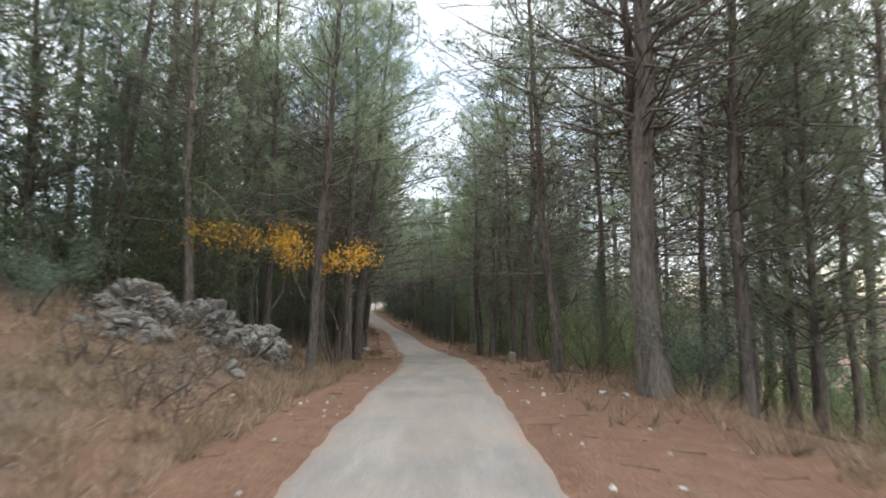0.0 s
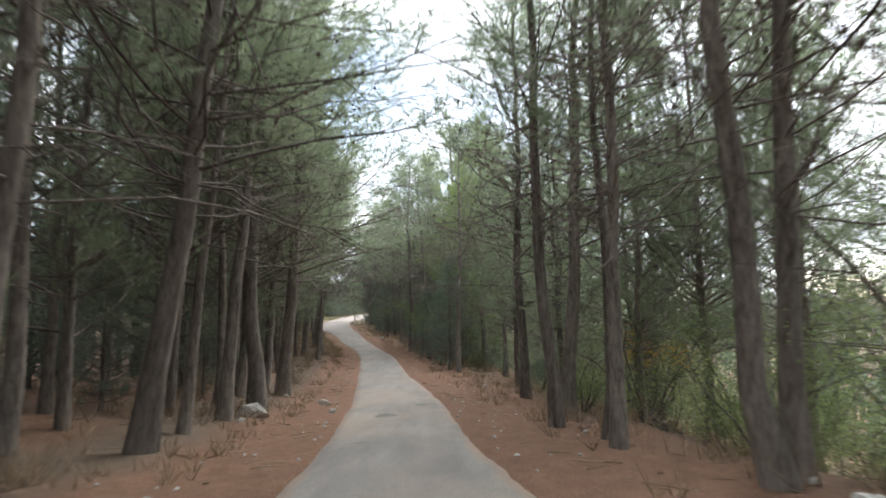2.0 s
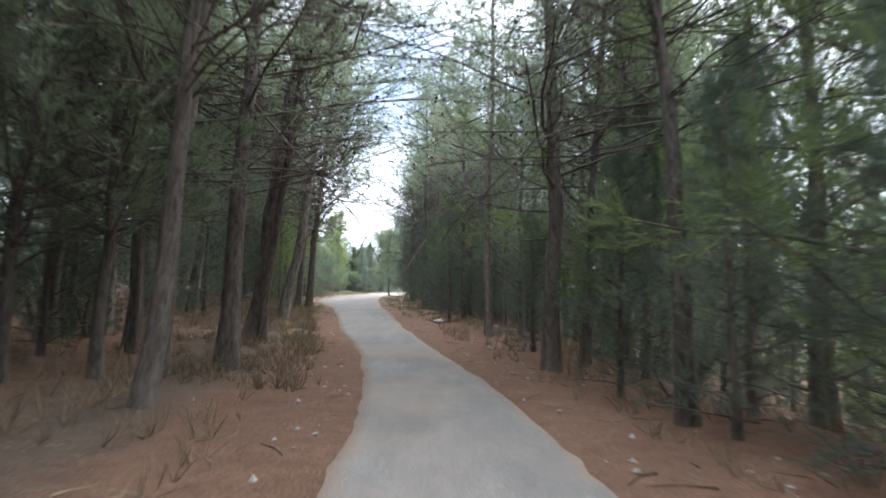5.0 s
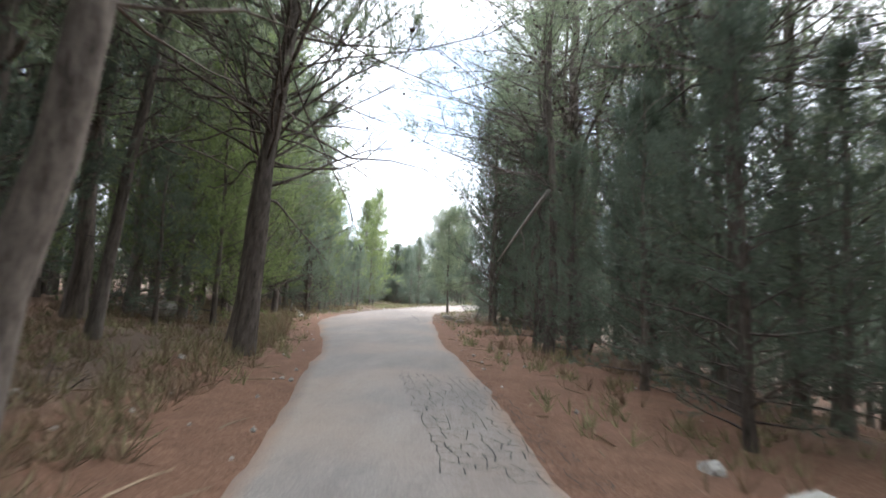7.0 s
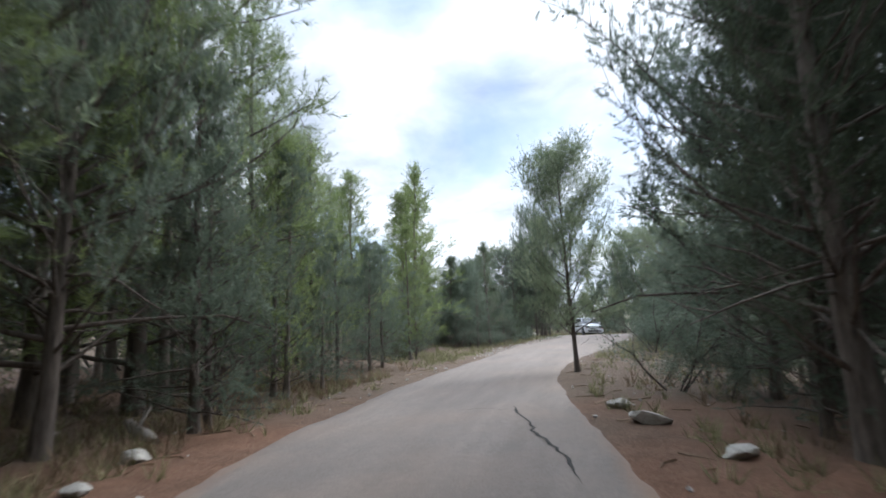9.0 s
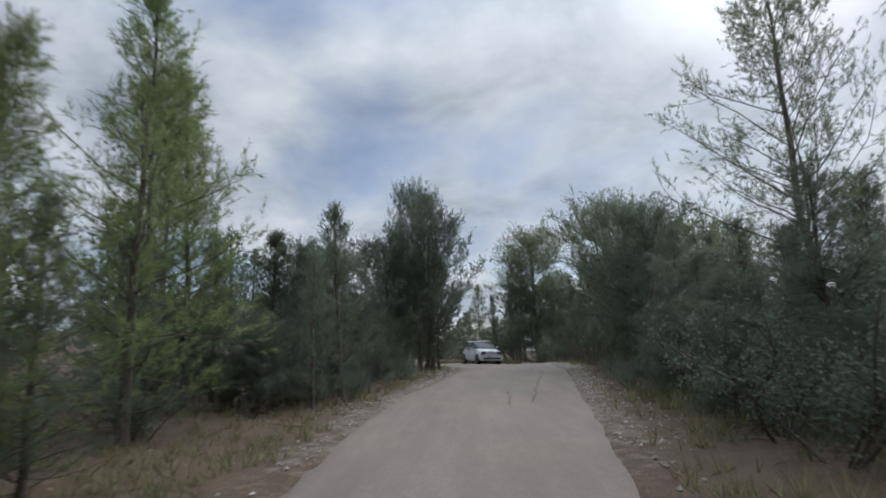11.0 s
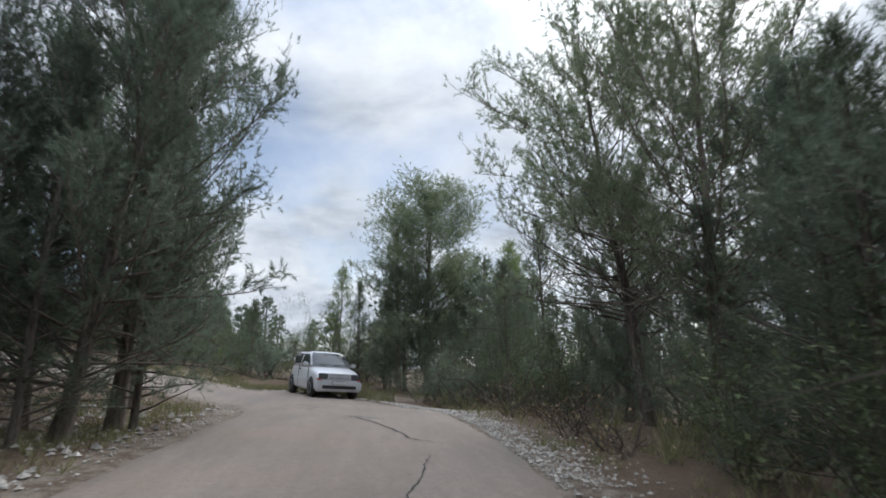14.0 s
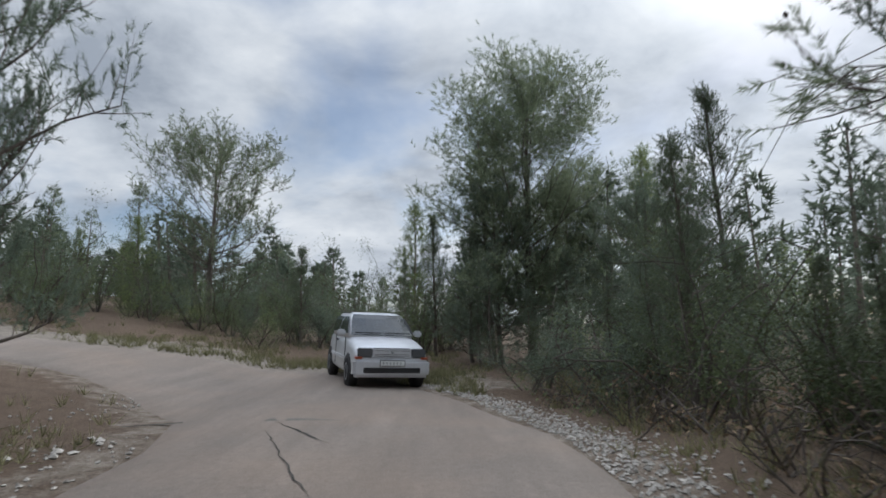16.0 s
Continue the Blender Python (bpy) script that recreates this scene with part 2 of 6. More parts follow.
def ground_material():
    m = bpy.data.materials.new("forest_floor")
    t = nodes_of(m)
    co = t.nodes.new("ShaderNodeTexCoord")
    big = nd(t, "ShaderNodeTexNoise", Scale=0.45, Detail=5.0, Roughness=0.6)
    mid = nd(t, "ShaderNodeTexNoise", Scale=3.5, Detail=6.0, Roughness=0.7)
    fin = nd(t, "ShaderNodeTexNoise", Scale=45.0, Detail=4.0, Roughness=0.75)
    for n in (big, mid, fin):
        t.links.new(co.outputs["Object"], n.inputs["Vector"])
    litter = ramp(t, fin.outputs["Fac"], [(0.30, (0.085, 0.046, 0.030)), (0.5, (0.178, 0.098, 0.063)), (0.7, (0.29, 0.178, 0.122))])
    soil = ramp(t, fin.outputs["Fac"], [(0.30, (0.055, 0.04, 0.029)), (0.5, (0.118, 0.084, 0.06)), (0.72, (0.215, 0.165, 0.125))])
    stone = ramp(t, fin.outputs["Fac"], [(0.30, (0.13, 0.108, 0.088)), (0.7, (0.34, 0.30, 0.255))])
    # needle litter lies along the road under the pines; past them the verge is pale gravel
    at = nd(t, "ShaderNodeAttribute", attribute_name="litter")
    gr = nd(t, "ShaderNodeAttribute", attribute_name="gravel")
    def broken(attr, noise, width):
        s = nd(t, "ShaderNodeMath", operation="ADD")
        t.links.new(attr.outputs["Fac"], s.inputs[0]); t.links.new(noise.outputs["Fac"], s.inputs[1])
        r = nd(t, "ShaderNodeMapRange"); r.inputs["From Min"].default_value, r.inputs["From Max"].default_value = 1.0 - width, 1.0 + width
        t.links.new(s.outputs[0], r.inputs["Value"])
        return r.outputs[0]
    m1 = nd(t, "ShaderNodeMixRGB", blend_type="MIX")
    t.links.new(broken(at, big, 0.22), m1.inputs["Fac"]); t.links.new(soil.outputs[0], m1.inputs["Color1"]); t.links.new(litter.outputs[0], m1.inputs["Color2"])
    m2 = nd(t, "ShaderNodeMixRGB", blend_type="MIX")
    t.links.new(broken(gr, mid, 0.15), m2.inputs["Fac"]); t.links.new(m1.outputs[0], m2.inputs["Color1"]); t.links.new(stone.outputs[0], m2.inputs["Color2"])
    tone = nd(t, "ShaderNodeMixRGB", blend_type="OVERLAY", Fac=0.5)
    t.links.new(m2.outputs[0], tone.inputs["Color1"]); t.links.new(mid.outputs["Fac"], tone.inputs["Color2"])
    bs = nd(t, "ShaderNodeBsdfPrincipled", Roughness=0.95)
    bs.inputs["Specular IOR Level"].default_value = 0.15
    t.links.new(tone.outputs[0], bs.inputs["Base Color"])
    bp = nd(t, "ShaderNodeBump", Strength=0.8, Distance=0.03)
    t.links.new(fin.outputs["Fac"], bp.inputs["Height"]); t.links.new(bp.outputs[0], bs.inputs["Normal"])
    out = t.nodes.new("ShaderNodeOutputMaterial")
    t.links.new(bs.outputs[0], out.inputs["Surface"])
    return m


ground = mesh_object("ground", np.stack([GX, GY, GZ], -1).reshape(-1, 3), quads, ground_material(), shade=True)
tagged(ground, "brown forest floor with reddish pine needle litter", "ground", kind="structure")
dist = off_road(GX, GY)
wide_ = np.where(GX > soft_curve(GY, EY, ER), 1.6, 0.7)
lit = 0.9 * (1 - smooth(wide_, wide_ + 2.0, dist)) * (1 - smooth(69, 81, GY)) + 0.47 * smooth(2, 4, dist) * (1 - smooth(70, 90, GY)) + 0.08
grav = (1 - smooth(0.3, np.where(GY > 117, 4.0, 1.1), dist)) * smooth(80, 92, GY) * np.where(GY > 117, 0.72, 0.40) + 0.08
for nm_, val in (("litter", lit), ("gravel", grav)):
    ground.data.attributes.new(nm_, "FLOAT", "POINT").data.foreach_set("value", val.ravel().astype(np.float32))


# ---- road ----
def road_sections():
    rows = []
    for y in np.arange(-14, 110.01, 0.2):
        l, r = float(soft_curve(y, EY, EL)), float(soft_curve(y, EY, ER))
        l += 0.02 * math.sin(1.1 * y) + 0.06 * noise.noise(Vector((0.9 * y, 3.0, 0.0))) + 0.05 * noise.noise(Vector((3.1 * y, 7.0, 0.0)))
        r += 0.02 * math.sin(0.9 * y + 2) + 0.06 * noise.noise(Vector((0.8 * y, 13.0, 0.0))) + 0.06 * noise.noise(Vector((2.7 * y, 17.0, 0.0)))
        rows.append(((l, y), (r, y)))
    pin = np.array([rows[-1][0], *BEND_IN])
    pout = np.array([rows[-1][1], *BEND_OUT])
    for s in np.linspace(0, len(pin) - 1, 60)[1:]:
        k = np.arange(len(pin))
        rows.append(((np.interp(s, k, pin[:, 0]), np.interp(s, k, pin[:, 1])), (np.interp(s, k, pout[:, 0]), np.interp(s, k, pout[:, 1]))))
    return np.array(rows)


def road_material():
    m = bpy.data.materials.new("worn_asphalt")
    t = nodes_of(m)
    co = t.nodes.new("ShaderNodeTexCoord")
    mp = nd(t, "ShaderNodeMapping"); mp.inputs["Scale"].default_value = (1, 0.22, 1)
    t.links.new(co.outputs["Object"], mp.inputs[0])
    big = nd(t, "ShaderNodeTexNoise", Scale=0.5, Detail=5.0, Roughness=0.6)
    str_ = nd(t, "ShaderNodeTexNoise", Scale=2.4, Detail=5.0, Roughness=0.65)
    fin = nd(t, "ShaderNodeTexNoise", Scale=70.0, Detail=3.0, Roughness=0.7)
    t.links.new(co.outputs["Object"], big.inputs["Vector"]); t.links.new(mp.outputs[0], str_.inputs["Vector"]); t.links.new(co.outputs["Object"], fin.inputs["Vector"])
    c1 = ramp(t, str_.outputs["Fac"], [(0.3, (0.178, 0.157, 0.141)), (0.52, (0.215, 0.192, 0.173)), (0.7, (0.262, 0.236, 0.213))])
    c2 = ramp(t, fin.outputs["Fac"], [(0.3, (0.32, 0.31, 0.30)), (0.7, (0.68, 0.67, 0.66))])
    o1 = nd(t, "ShaderNodeMixRGB", blend_type="OVERLAY", Fac=0.55)
    t.links.new(c1.outputs[0], o1.inputs["Color1"]); t.links.new(c2.outputs[0], o1.inputs["Color2"])
    dust = ramp(t, big.outputs["Fac"], [(0.42, (0, 0, 0)), (0.68, (0.55, 0.55, 0.55))])
    o2 = nd(t, "ShaderNodeMixRGB", blend_type="MIX", Color2=rgb(0.32, 0.245, 0.19))
    t.links.new(dust.outputs[0], o2.inputs["Fac"]); t.links.new(o1.outputs[0], o2.inputs["Color1"])
    # brown dust ground into the upper stretch
    ds = nd(t, "ShaderNodeAttribute", attribute_name="dust")
    dm = nd(t, "ShaderNodeMath", operation="MULTIPLY_ADD")
    t.links.new(str_.outputs["Fac"], dm.inputs[0]); dm.inputs[1].default_value = 0.9; t.links.new(ds.outputs["Fac"], dm.inputs[2])
    dr = nd(t, "ShaderNodeMapRange"); dr.inputs["From Min"].default_value, dr.inputs["From Max"].default_value = 0.75, 1.85
    dr.inputs["To Max"].default_value = 0.85
    t.links.new(dm.outputs[0], dr.inputs["Value"])
    track = nd(t, "ShaderNodeMapping"); track.inputs["Scale"].default_value = (1.3, 0.16, 1)
    t.links.new(co.outputs["Object"], track.inputs[0])
    lane = nd(t, "ShaderNodeTexNoise", Scale=1.6, Detail=8.0, Roughness=0.68)
    t.links.new(track.outputs[0], lane.inputs["Vector"])
    grit = nd(t, "ShaderNodeTexNoise", Scale=13.0, Detail=8.0, Roughness=0.8)
    t.links.new(co.outputs["Object"], grit.inputs["Vector"])
    both = nd(t, "ShaderNodeMath", operation="MULTIPLY_ADD"); both.inputs[1].default_value = 0.5
    hlf = nd(t, "ShaderNodeMath", operation="MULTIPLY"); hlf.inputs[1].default_value = 0.5
    t.links.new(lane.outputs["Fac"], both.inputs[0]); t.links.new(grit.outputs["Fac"], hlf.inputs[0]); t.links.new(hlf.outputs[0], both.inputs[2])
    brown = ramp(t, both.outputs[0], [(0.36, (0.10, 0.080, 0.066)), (0.5, (0.165, 0.132, 0.110)), (0.64, (0.25, 0.208, 0.178))])
    o25 = nd(t, "ShaderNodeMixRGB", blend_type="MIX")
    t.links.new(brown.outputs[0], o25.inputs["Color2"])
    t.links.new(dr.outputs[0], o25.inputs["Fac"]); t.links.new(o2.outputs[0], o25.inputs["Color1"])
    o2 = nd(t, "ShaderNodeMixRGB", blend_type="OVERLAY", Fac=0.35)
    t.links.new(o25.outputs[0], o2.inputs["Color1"]); t.links.new(c2.outputs[0], o2.inputs["Color2"])
    ed = nd(t, "ShaderNodeAttribute", attribute_name="verge")
    es = nd(t, "ShaderNodeMath", operation="MULTIPLY"); t.links.new(ed.outputs["Fac"], es.inputs[0]); t.links.new(str_.outputs["Fac"], es.inputs[1])
    er = nd(t, "ShaderNodeMapRange"); er.inputs["From Min"].default_value, er.inputs["From Max"].default_value = 0.28, 0.62
    t.links.new(es.outputs[0], er.inputs["Value"])
    o3 = nd(t, "ShaderNodeMixRGB", blend_type="MIX", Color2=rgb(0.30, 0.185, 0.12))
    t.links.new(er.outputs[0], o3.inputs["Fac"]); t.links.new(o2.outputs[0], o3.inputs["Color1"])
    bs = nd(t, "ShaderNodeBsdfPrincipled", Roughness=0.85)
    bs.inputs["Specular IOR Level"].default_value = 0.25
    t.links.new(o3.outputs[0], bs.inputs["Base Color"])
    bp = nd(t, "ShaderNodeBump", Strength=0.5, Distance=0.015)
    t.links.new(fin.outputs["Fac"], bp.inputs["Height"]); t.links.new(bp.outputs[0], bs.inputs["Normal"])
    out = t.nodes.new("ShaderNodeOutputMaterial")
    t.links.new(bs.outputs[0], out.inputs["Surface"])
    return m


sec = road_sections()
across = np.array([0.0, 0.03, 0.1, 0.2, 0.32, 0.44, 0.56, 0.68, 0.8, 0.9, 0.97, 1.0])
RX = sec[:, 0, 0:1] * (1 - across) + sec[:, 1, 0:1] * across
RY = sec[:, 0, 1:2] * (1 - across) + sec[:, 1, 1:2] * across
crown = np.where((across > 0) & (across < 1), 0.012 + 0.03 * (1 - (2 * across - 1) ** 2), -0.06)
RZ = base_height(RX, RY) + crown + 0.008 * np.sin(1.7 * RX + 0.9 * RY) * np.sin(1.1 * RY)
nr, nc = RX.shape
ri = np.arange(nr * nc).reshape(nr, nc)
road = mesh_object("road", np.stack([RX, RY, RZ], -1).reshape(-1, 3), np.stack([ri[:-1, :-1], ri[:-1, 1:], ri[1:, 1:], ri[1:, :-1]], -1).reshape(-1, 4), road_material(), shade=True)
tagged(road, "narrow worn grey asphalt lane with dusty crumbling edges", "road", kind="structure")
road.data.attributes.new("verge", "FLOAT", "POINT").data.foreach_set("value", (np.abs(2 * across - 1) ** 3 * (1 - 0.85 * smooth(68, 88, RY))).ravel().astype(np.float32))
road.data.attributes.new("dust", "FLOAT", "POINT").data.foreach_set("value", np.repeat(smooth(48, 82, RY[:, :1]), nc, 1).ravel().astype(np.float32))


# ---- trees ----
PALE_WOOD = material("dead_wood", (0.16, 0.14, 0.12), (0.38, 0.34, 0.30), 4, 22, 0.95, 0.5, 20, 0.15, (1, 1, 0.3))
RNG = np.random.default_rng(7)


class Shape:
    """Collects tubes and blades into one mesh."""

    def __init__(self):
        self.v, self.f, self.n = [], [], 0

    def tube(self, pts, radii, sides=5):
        pts, radii = np.asarray(pts, float), np.asarray(radii, float)
        d = np.gradient(pts, axis=0)
        d /= np.linalg.norm(d, axis=1, keepdims=True) + 1e-9
        ref = np.where(np.abs(d[:, 2:3]) < 0.9, [[0, 0, 1.0]], [[1.0, 0, 0]])
        a = np.cross(d, ref); a /= np.linalg.norm(a, axis=1, keepdims=True) + 1e-9
        b = np.cross(d, a)
        ang = np.linspace(0, 2 * np.pi, sides, endpoint=False)
        ring = pts[:, None] + radii[:, None, None] * (np.cos(ang)[None, :, None] * a[:, None] + np.sin(ang)[None, :, None] * b[:, None])
        k = len(pts)
        idx = self.n + np.arange(k * sides).reshape(k, sides)
        nxt = np.roll(idx, -1, axis=1)
        self.v.append(ring.reshape(-1, 3))
        self.f += np.stack([idx[:-1], nxt[:-1], nxt[1:], idx[1:]], -1).reshape(-1, 4).tolist()
        self.n += k * sides

    def blades(self, at, along, length, width, per, spread, rng):
        """per thin pointed blades fanning out from each place, leaning along its direction."""
        m = len(at)
        base = np.repeat(at, per, 0)
        dirs = np.repeat(along, per, 0) + spread * rng.normal(size=(m * per, 3))
        dirs /= np.linalg.norm(dirs, axis=1, keepdims=True) + 1e-9
        side = np.cross(dirs, rng.normal(size=(m * per, 3)))
        side /= np.linalg.norm(side, axis=1, keepdims=True) + 1e-9
        ln = length * rng.uniform(0.6, 1.15, (m * per, 1))
        w = width * rng.uniform(0.7, 1.2, (m * per, 1))
        tri = np.stack([base - side * w * 0.5, base + side * w * 0.5, base + dirs * ln], 1)
        idx = self.n + np.arange(m * per * 3).reshape(-1, 3)
        self.v.append(tri.reshape(-1, 3))
        self.f += idx.tolist()
        self.n += m * per * 3

    def shoots(self, at, along, shoot, length, width, per, rng, open_=0.6):
        """Bottlebrush shoots: per needles set round each axis, leaning forward."""
        m = len(at)
        axis = along + 0.38 * rng.normal(size=(m, 3))
        axis /= np.linalg.norm(axis, axis=1, keepdims=True) + 1e-9
        span = shoot * rng.uniform(0.55, 1.25, (m, 1))
        axis, span, base = np.repeat(axis, per, 0), np.repeat(span, per, 0), np.repeat(at, per, 0)
        s = rng.uniform(0.0, 1.0, (m * per, 1))
        radial = np.cross(axis, rng.normal(size=(m * per, 3)))
        radial /= np.linalg.norm(radial, axis=1, keepdims=True) + 1e-9
        dirs = axis * (0.45 + 0.5 * s) + radial * open_ * rng.uniform(0.6, 1.3, (m * per, 1))
        dirs /= np.linalg.norm(dirs, axis=1, keepdims=True) + 1e-9
        side = np.cross(dirs, rng.normal(size=(m * per, 3)))
        side /= np.linalg.norm(side, axis=1, keepdims=True) + 1e-9
        ln = length * rng.uniform(0.65, 1.15, (m * per, 1))
        w = width * rng.uniform(0.7, 1.2, (m * per, 1))
        p = base + axis * span * s
        tri = np.stack([p - side * w * 0.5, p + side * w * 0.5, p + dirs * ln], 1)
        idx = self.n + np.arange(m * per * 3).reshape(-1, 3)
        self.v.append(tri.reshape(-1, 3))
        self.f += idx.tolist()
        self.n += m * per * 3

    def leaves(self, at, size, per, spread, rng):
        """per small folded leaves round each place."""
        m = len(at)
        c = np.repeat(at, per, 0) + spread * rng.normal(size=(m * per, 3))
        a = rng.normal(size=(m * per, 3)); a /= np.linalg.norm(a, axis=1, keepdims=True)
        b = np.cross(a, rng.normal(size=(m * per, 3))); b /= np.linalg.norm(b, axis=1, keepdims=True)
        s = size * rng.uniform(0.6, 1.2, (m * per, 1))
        tri = np.stack([c - a * s, c + b * s * 0.8, c + a * s], 1)
        idx = self.n + np.arange(m * per * 3).reshape(-1, 3)
        self.v.append(tri.reshape(-1, 3))
        self.f += idx.tolist()
        self.n += m * per * 3

    def beads(self, at, r):
        o = np.array([[1, 0, 0], [-1, 0, 0], [0, 1, 0], [0, -1, 0], [0, 0, 1.5], [0, 0, -1.5]], float) * r
        t = np.array([[0, 2, 4], [2, 1, 4], [1, 3, 4], [3, 0, 4], [2, 0, 5], [1, 2, 5], [3, 1, 5], [0, 3, 5]])
        m = len(at)
        self.v.append((at[:, None] + o).reshape(-1, 3))
        self.f += (self.n + 6 * np.arange(m)[:, None, None] + t).reshape(-1, 3).tolist()
        self.n += 6 * m

    def object(self, name, mat, parent, label="", shade=False):
        return mesh_object(name, np.concatenate(self.v), self.f, mat, parent, label, shade)


def unit(v):
    return v / (np.linalg.norm(v) + 1e-9)


def wander(start, way, length, n, bend, rng, lift=0.0):
    """A crooked line of n points."""
    pts, d = [np.array(start, float)], unit(np.array(way, float))
    for _ in range(n - 1):
        d = unit(d + bend * rng.normal(size=3) + np.array([0, 0, lift]))
        pts.append(pts[-1] + d * length / (n - 1))
    return np.array(pts)


def make_tree(name, seed, h, r, crown_from, reach, limbs, twigs, tufts, per, needle, width, leaf_mat, label, dead=14, top_taper=0.9, rise=0.35, flat_top=False, lean=0.015, cones=0, sides=8, droop=0.0, bare_twigs=5, plume=False, woody=1.0, pads=0, dead_from=0.23, shoot=0.24, plumes=0):
    """A conifer: tapered crooked trunk, limbs in whorls, dead limbs below, needle tufts on twigs."""
    rng = np.random.default_rng(seed)
    tree = new(name)
    wood, green, nuts = Shape(), Shape(), []
    k = 14
    zz = np.linspace(0, 1, k)
    sway = np.cumsum(rng.normal(size=(k, 2)) * 0.014 * h / k * 3, axis=0)
    spine = np.stack([sway[:, 0] + lean * h * zz ** 1.3, sway[:, 1], zz * h], 1)
    spine[:, :2] -= spine[0, :2]
    rad = r * (1 - zz * 0.88) ** 0.8
    flare = rad * (1 + 0.35 * np.exp(-zz * h / 0.28))
    wood.tube(np.vstack([spine[:1] - [[0, 0, 0.25]], spine]), np.r_[flare[0] * 1.1, flare], sides)
    u5, u3 = np.linspace(0, 1, 5), np.linspace(0, 1, 3)

    def on(line, u, us):
        return np.array([np.interp(u, us, line[:, c]) for c in range(3)])

    tuft_at, tuft_way = [], []
    for i in range(limbs):
        u = crown_from + (0.985 - crown_from) * (i + rng.uniform()) / limbs
        v = (u - crown_from) / (1 - crown_from)
        prof = (0.45 + 0.55 * math.sin(math.pi * min(1, v * 0.8 + 0.2))) if flat_top else (1 - v * top_taper) * (0.7 + 0.3 * min(1, v * 5))
        length = reach * prof * rng.uniform(0.45 if plume else 0.6, 1.3)
        if plume and rng.uniform() < 0.14:              # a stray limb that breaks the outline
            length = max(length * 1.5, 0.3 * reach)
        az = i * 2.4 + rng.normal() * 0.4
        way = np.array([math.cos(az), math.sin(az), rise + 0.5 * v + rng.normal() * 0.15])
        line = wander(on(spine, u, zz), way, length, 5, 0.12, rng, lift=(0.08 if plume else 0.05) - droop)
        r0 = max(0.010, 0.30 * np.interp(u, zz, rad) * rng.uniform(0.7, 1.1))
        wood.tube(line, np.linspace(r0, 0.006, 5), 4)
        for j in range(twigs):
            s = rng.uniform(0.15, 1.0)
            p = on(line, s, u5)
            w = unit(unit(line[-1] - line[0]) + 0.75 * rng.normal(size=3) * [1, 1, 0.6] + [0, 0, (0.45 if plume else 0.25) - droop])
            tl = (length * rng.uniform(0.16, 0.40) * (1.15 - 0.5 * s) + 0.12)
            tw = wander(p, w, tl, 3, 0.16, rng, lift=0.06 - droop)
            if rng.uniform() < woody:
                wood.tube(tw, np.linspace(0.008, 0.003, 3), 3)
            for q in range(tufts):
                e = rng.uniform(0.2, 1.0)
                tuft_at.append(on(tw, e, u3) + rng.normal(size=3) * 0.06)
                tuft_way.append(unit(w + [0, 0, 0.35]))
            if cones and rng.uniform() < cones:
                nuts.append(tw[rng.integers(1, 3)] + rng.normal(size=3) * 0.03)
        tuft_at.append(line[-1]); tuft_way.append(unit(line[-1] - line[-2]))
        for q in range(pads):            # flat clouds of needles out along the limb
            c_ = on(line, 1.0 - 0.7 * q / pads, u5) + rng.normal(size=3) * [0.14, 0.14, 0.08] * reach * 0.3
            g_ = rng.normal(size=(22, 3)) * np.array([0.21, 0.21, 0.11]) * rng.uniform(0.7, 1.3)
            tuft_at += list(c_ + g_)
            tuft_way += [unit(v_ * [1.0, 1.0, 0.6] + [0, 0, 0.28]) for v_ in g_]
        for q in range(plumes):          # upswept bunches of shoots towards the end of the limb
            w = unit(0.45 * unit(line[-1] - line[0]) + 0.5 * rng.normal(size=3) * [1, 1, 0.4] + [0, 0, 0.75])
            bunch = wander(on(line, 1.0 - 0.75 * q / plumes * rng.uniform(0.6, 1.2), u5), w, reach * rng.uniform(0.12, 0.34), 3, 0.15, rng, lift=0.1)
            wood.tube(bunch, np.linspace(0.009, 0.003, 3), 3)
            for e in np.linspace(0.15, 1.0, 9):
                tuft_at.append(on(bunch, e, u3) + rng.normal(size=3) * 0.05)
                tuft_way.append(unit(w + 0.5 * rng.normal(size=3)))
    for i in range(dead):
        u = rng.uniform(min(dead_from, crown_from + 0.05), crown_from + 0.15)
        az = rng.uniform(0, 6.28)
        length = reach * rng.uniform(0.3, 0.9)
        line = wander(on(spine, u, zz), [math.cos(az), math.sin(az), rng.uniform(-0.1, 0.4)], length, 5, 0.24, rng, lift=0.05)
        wood.tube(line, np.linspace(max(0.012, 0.16 * r), 0.005, 5), 4)
        for j in range(bare_twigs):
            s = rng.uniform(0.2, 1.0)
            tw = wander(on(line, s, u5), unit(line[-1] - line[0]) + 0.7 * rng.normal(size=3), length * rng.uniform(0.2, 0.5), 3, 0.25, rng)
            wood.tube(tw, np.linspace(0.007, 0.003, 3), 3)
            if cones and rng.uniform() < 0.5:
                nuts.append(tw[-1])
    for q in range(5):
        tuft_at.append(on(spine, 0.94 + 0.012 * q, zz)); tuft_way.append(np.array([0, 0, 1.0]))
    wood.object("trunk", BARK, tree, shade=True)
    green.shoots(np.array(tuft_at), np.array(tuft_way), shoot, needle, width, per, rng)
    green.object("crown", leaf_mat, tree)
    nuts = [q for q in nuts if q[2] > 3.4]
    if nuts:
        c = Shape()
        c.beads(np.array(nuts), 0.02)
        tagged(c.object("cone_growth", CONE, tree, "dark dry pine cones"), kind="stuff")
    tagged(tree, label, "tree")
    return tree


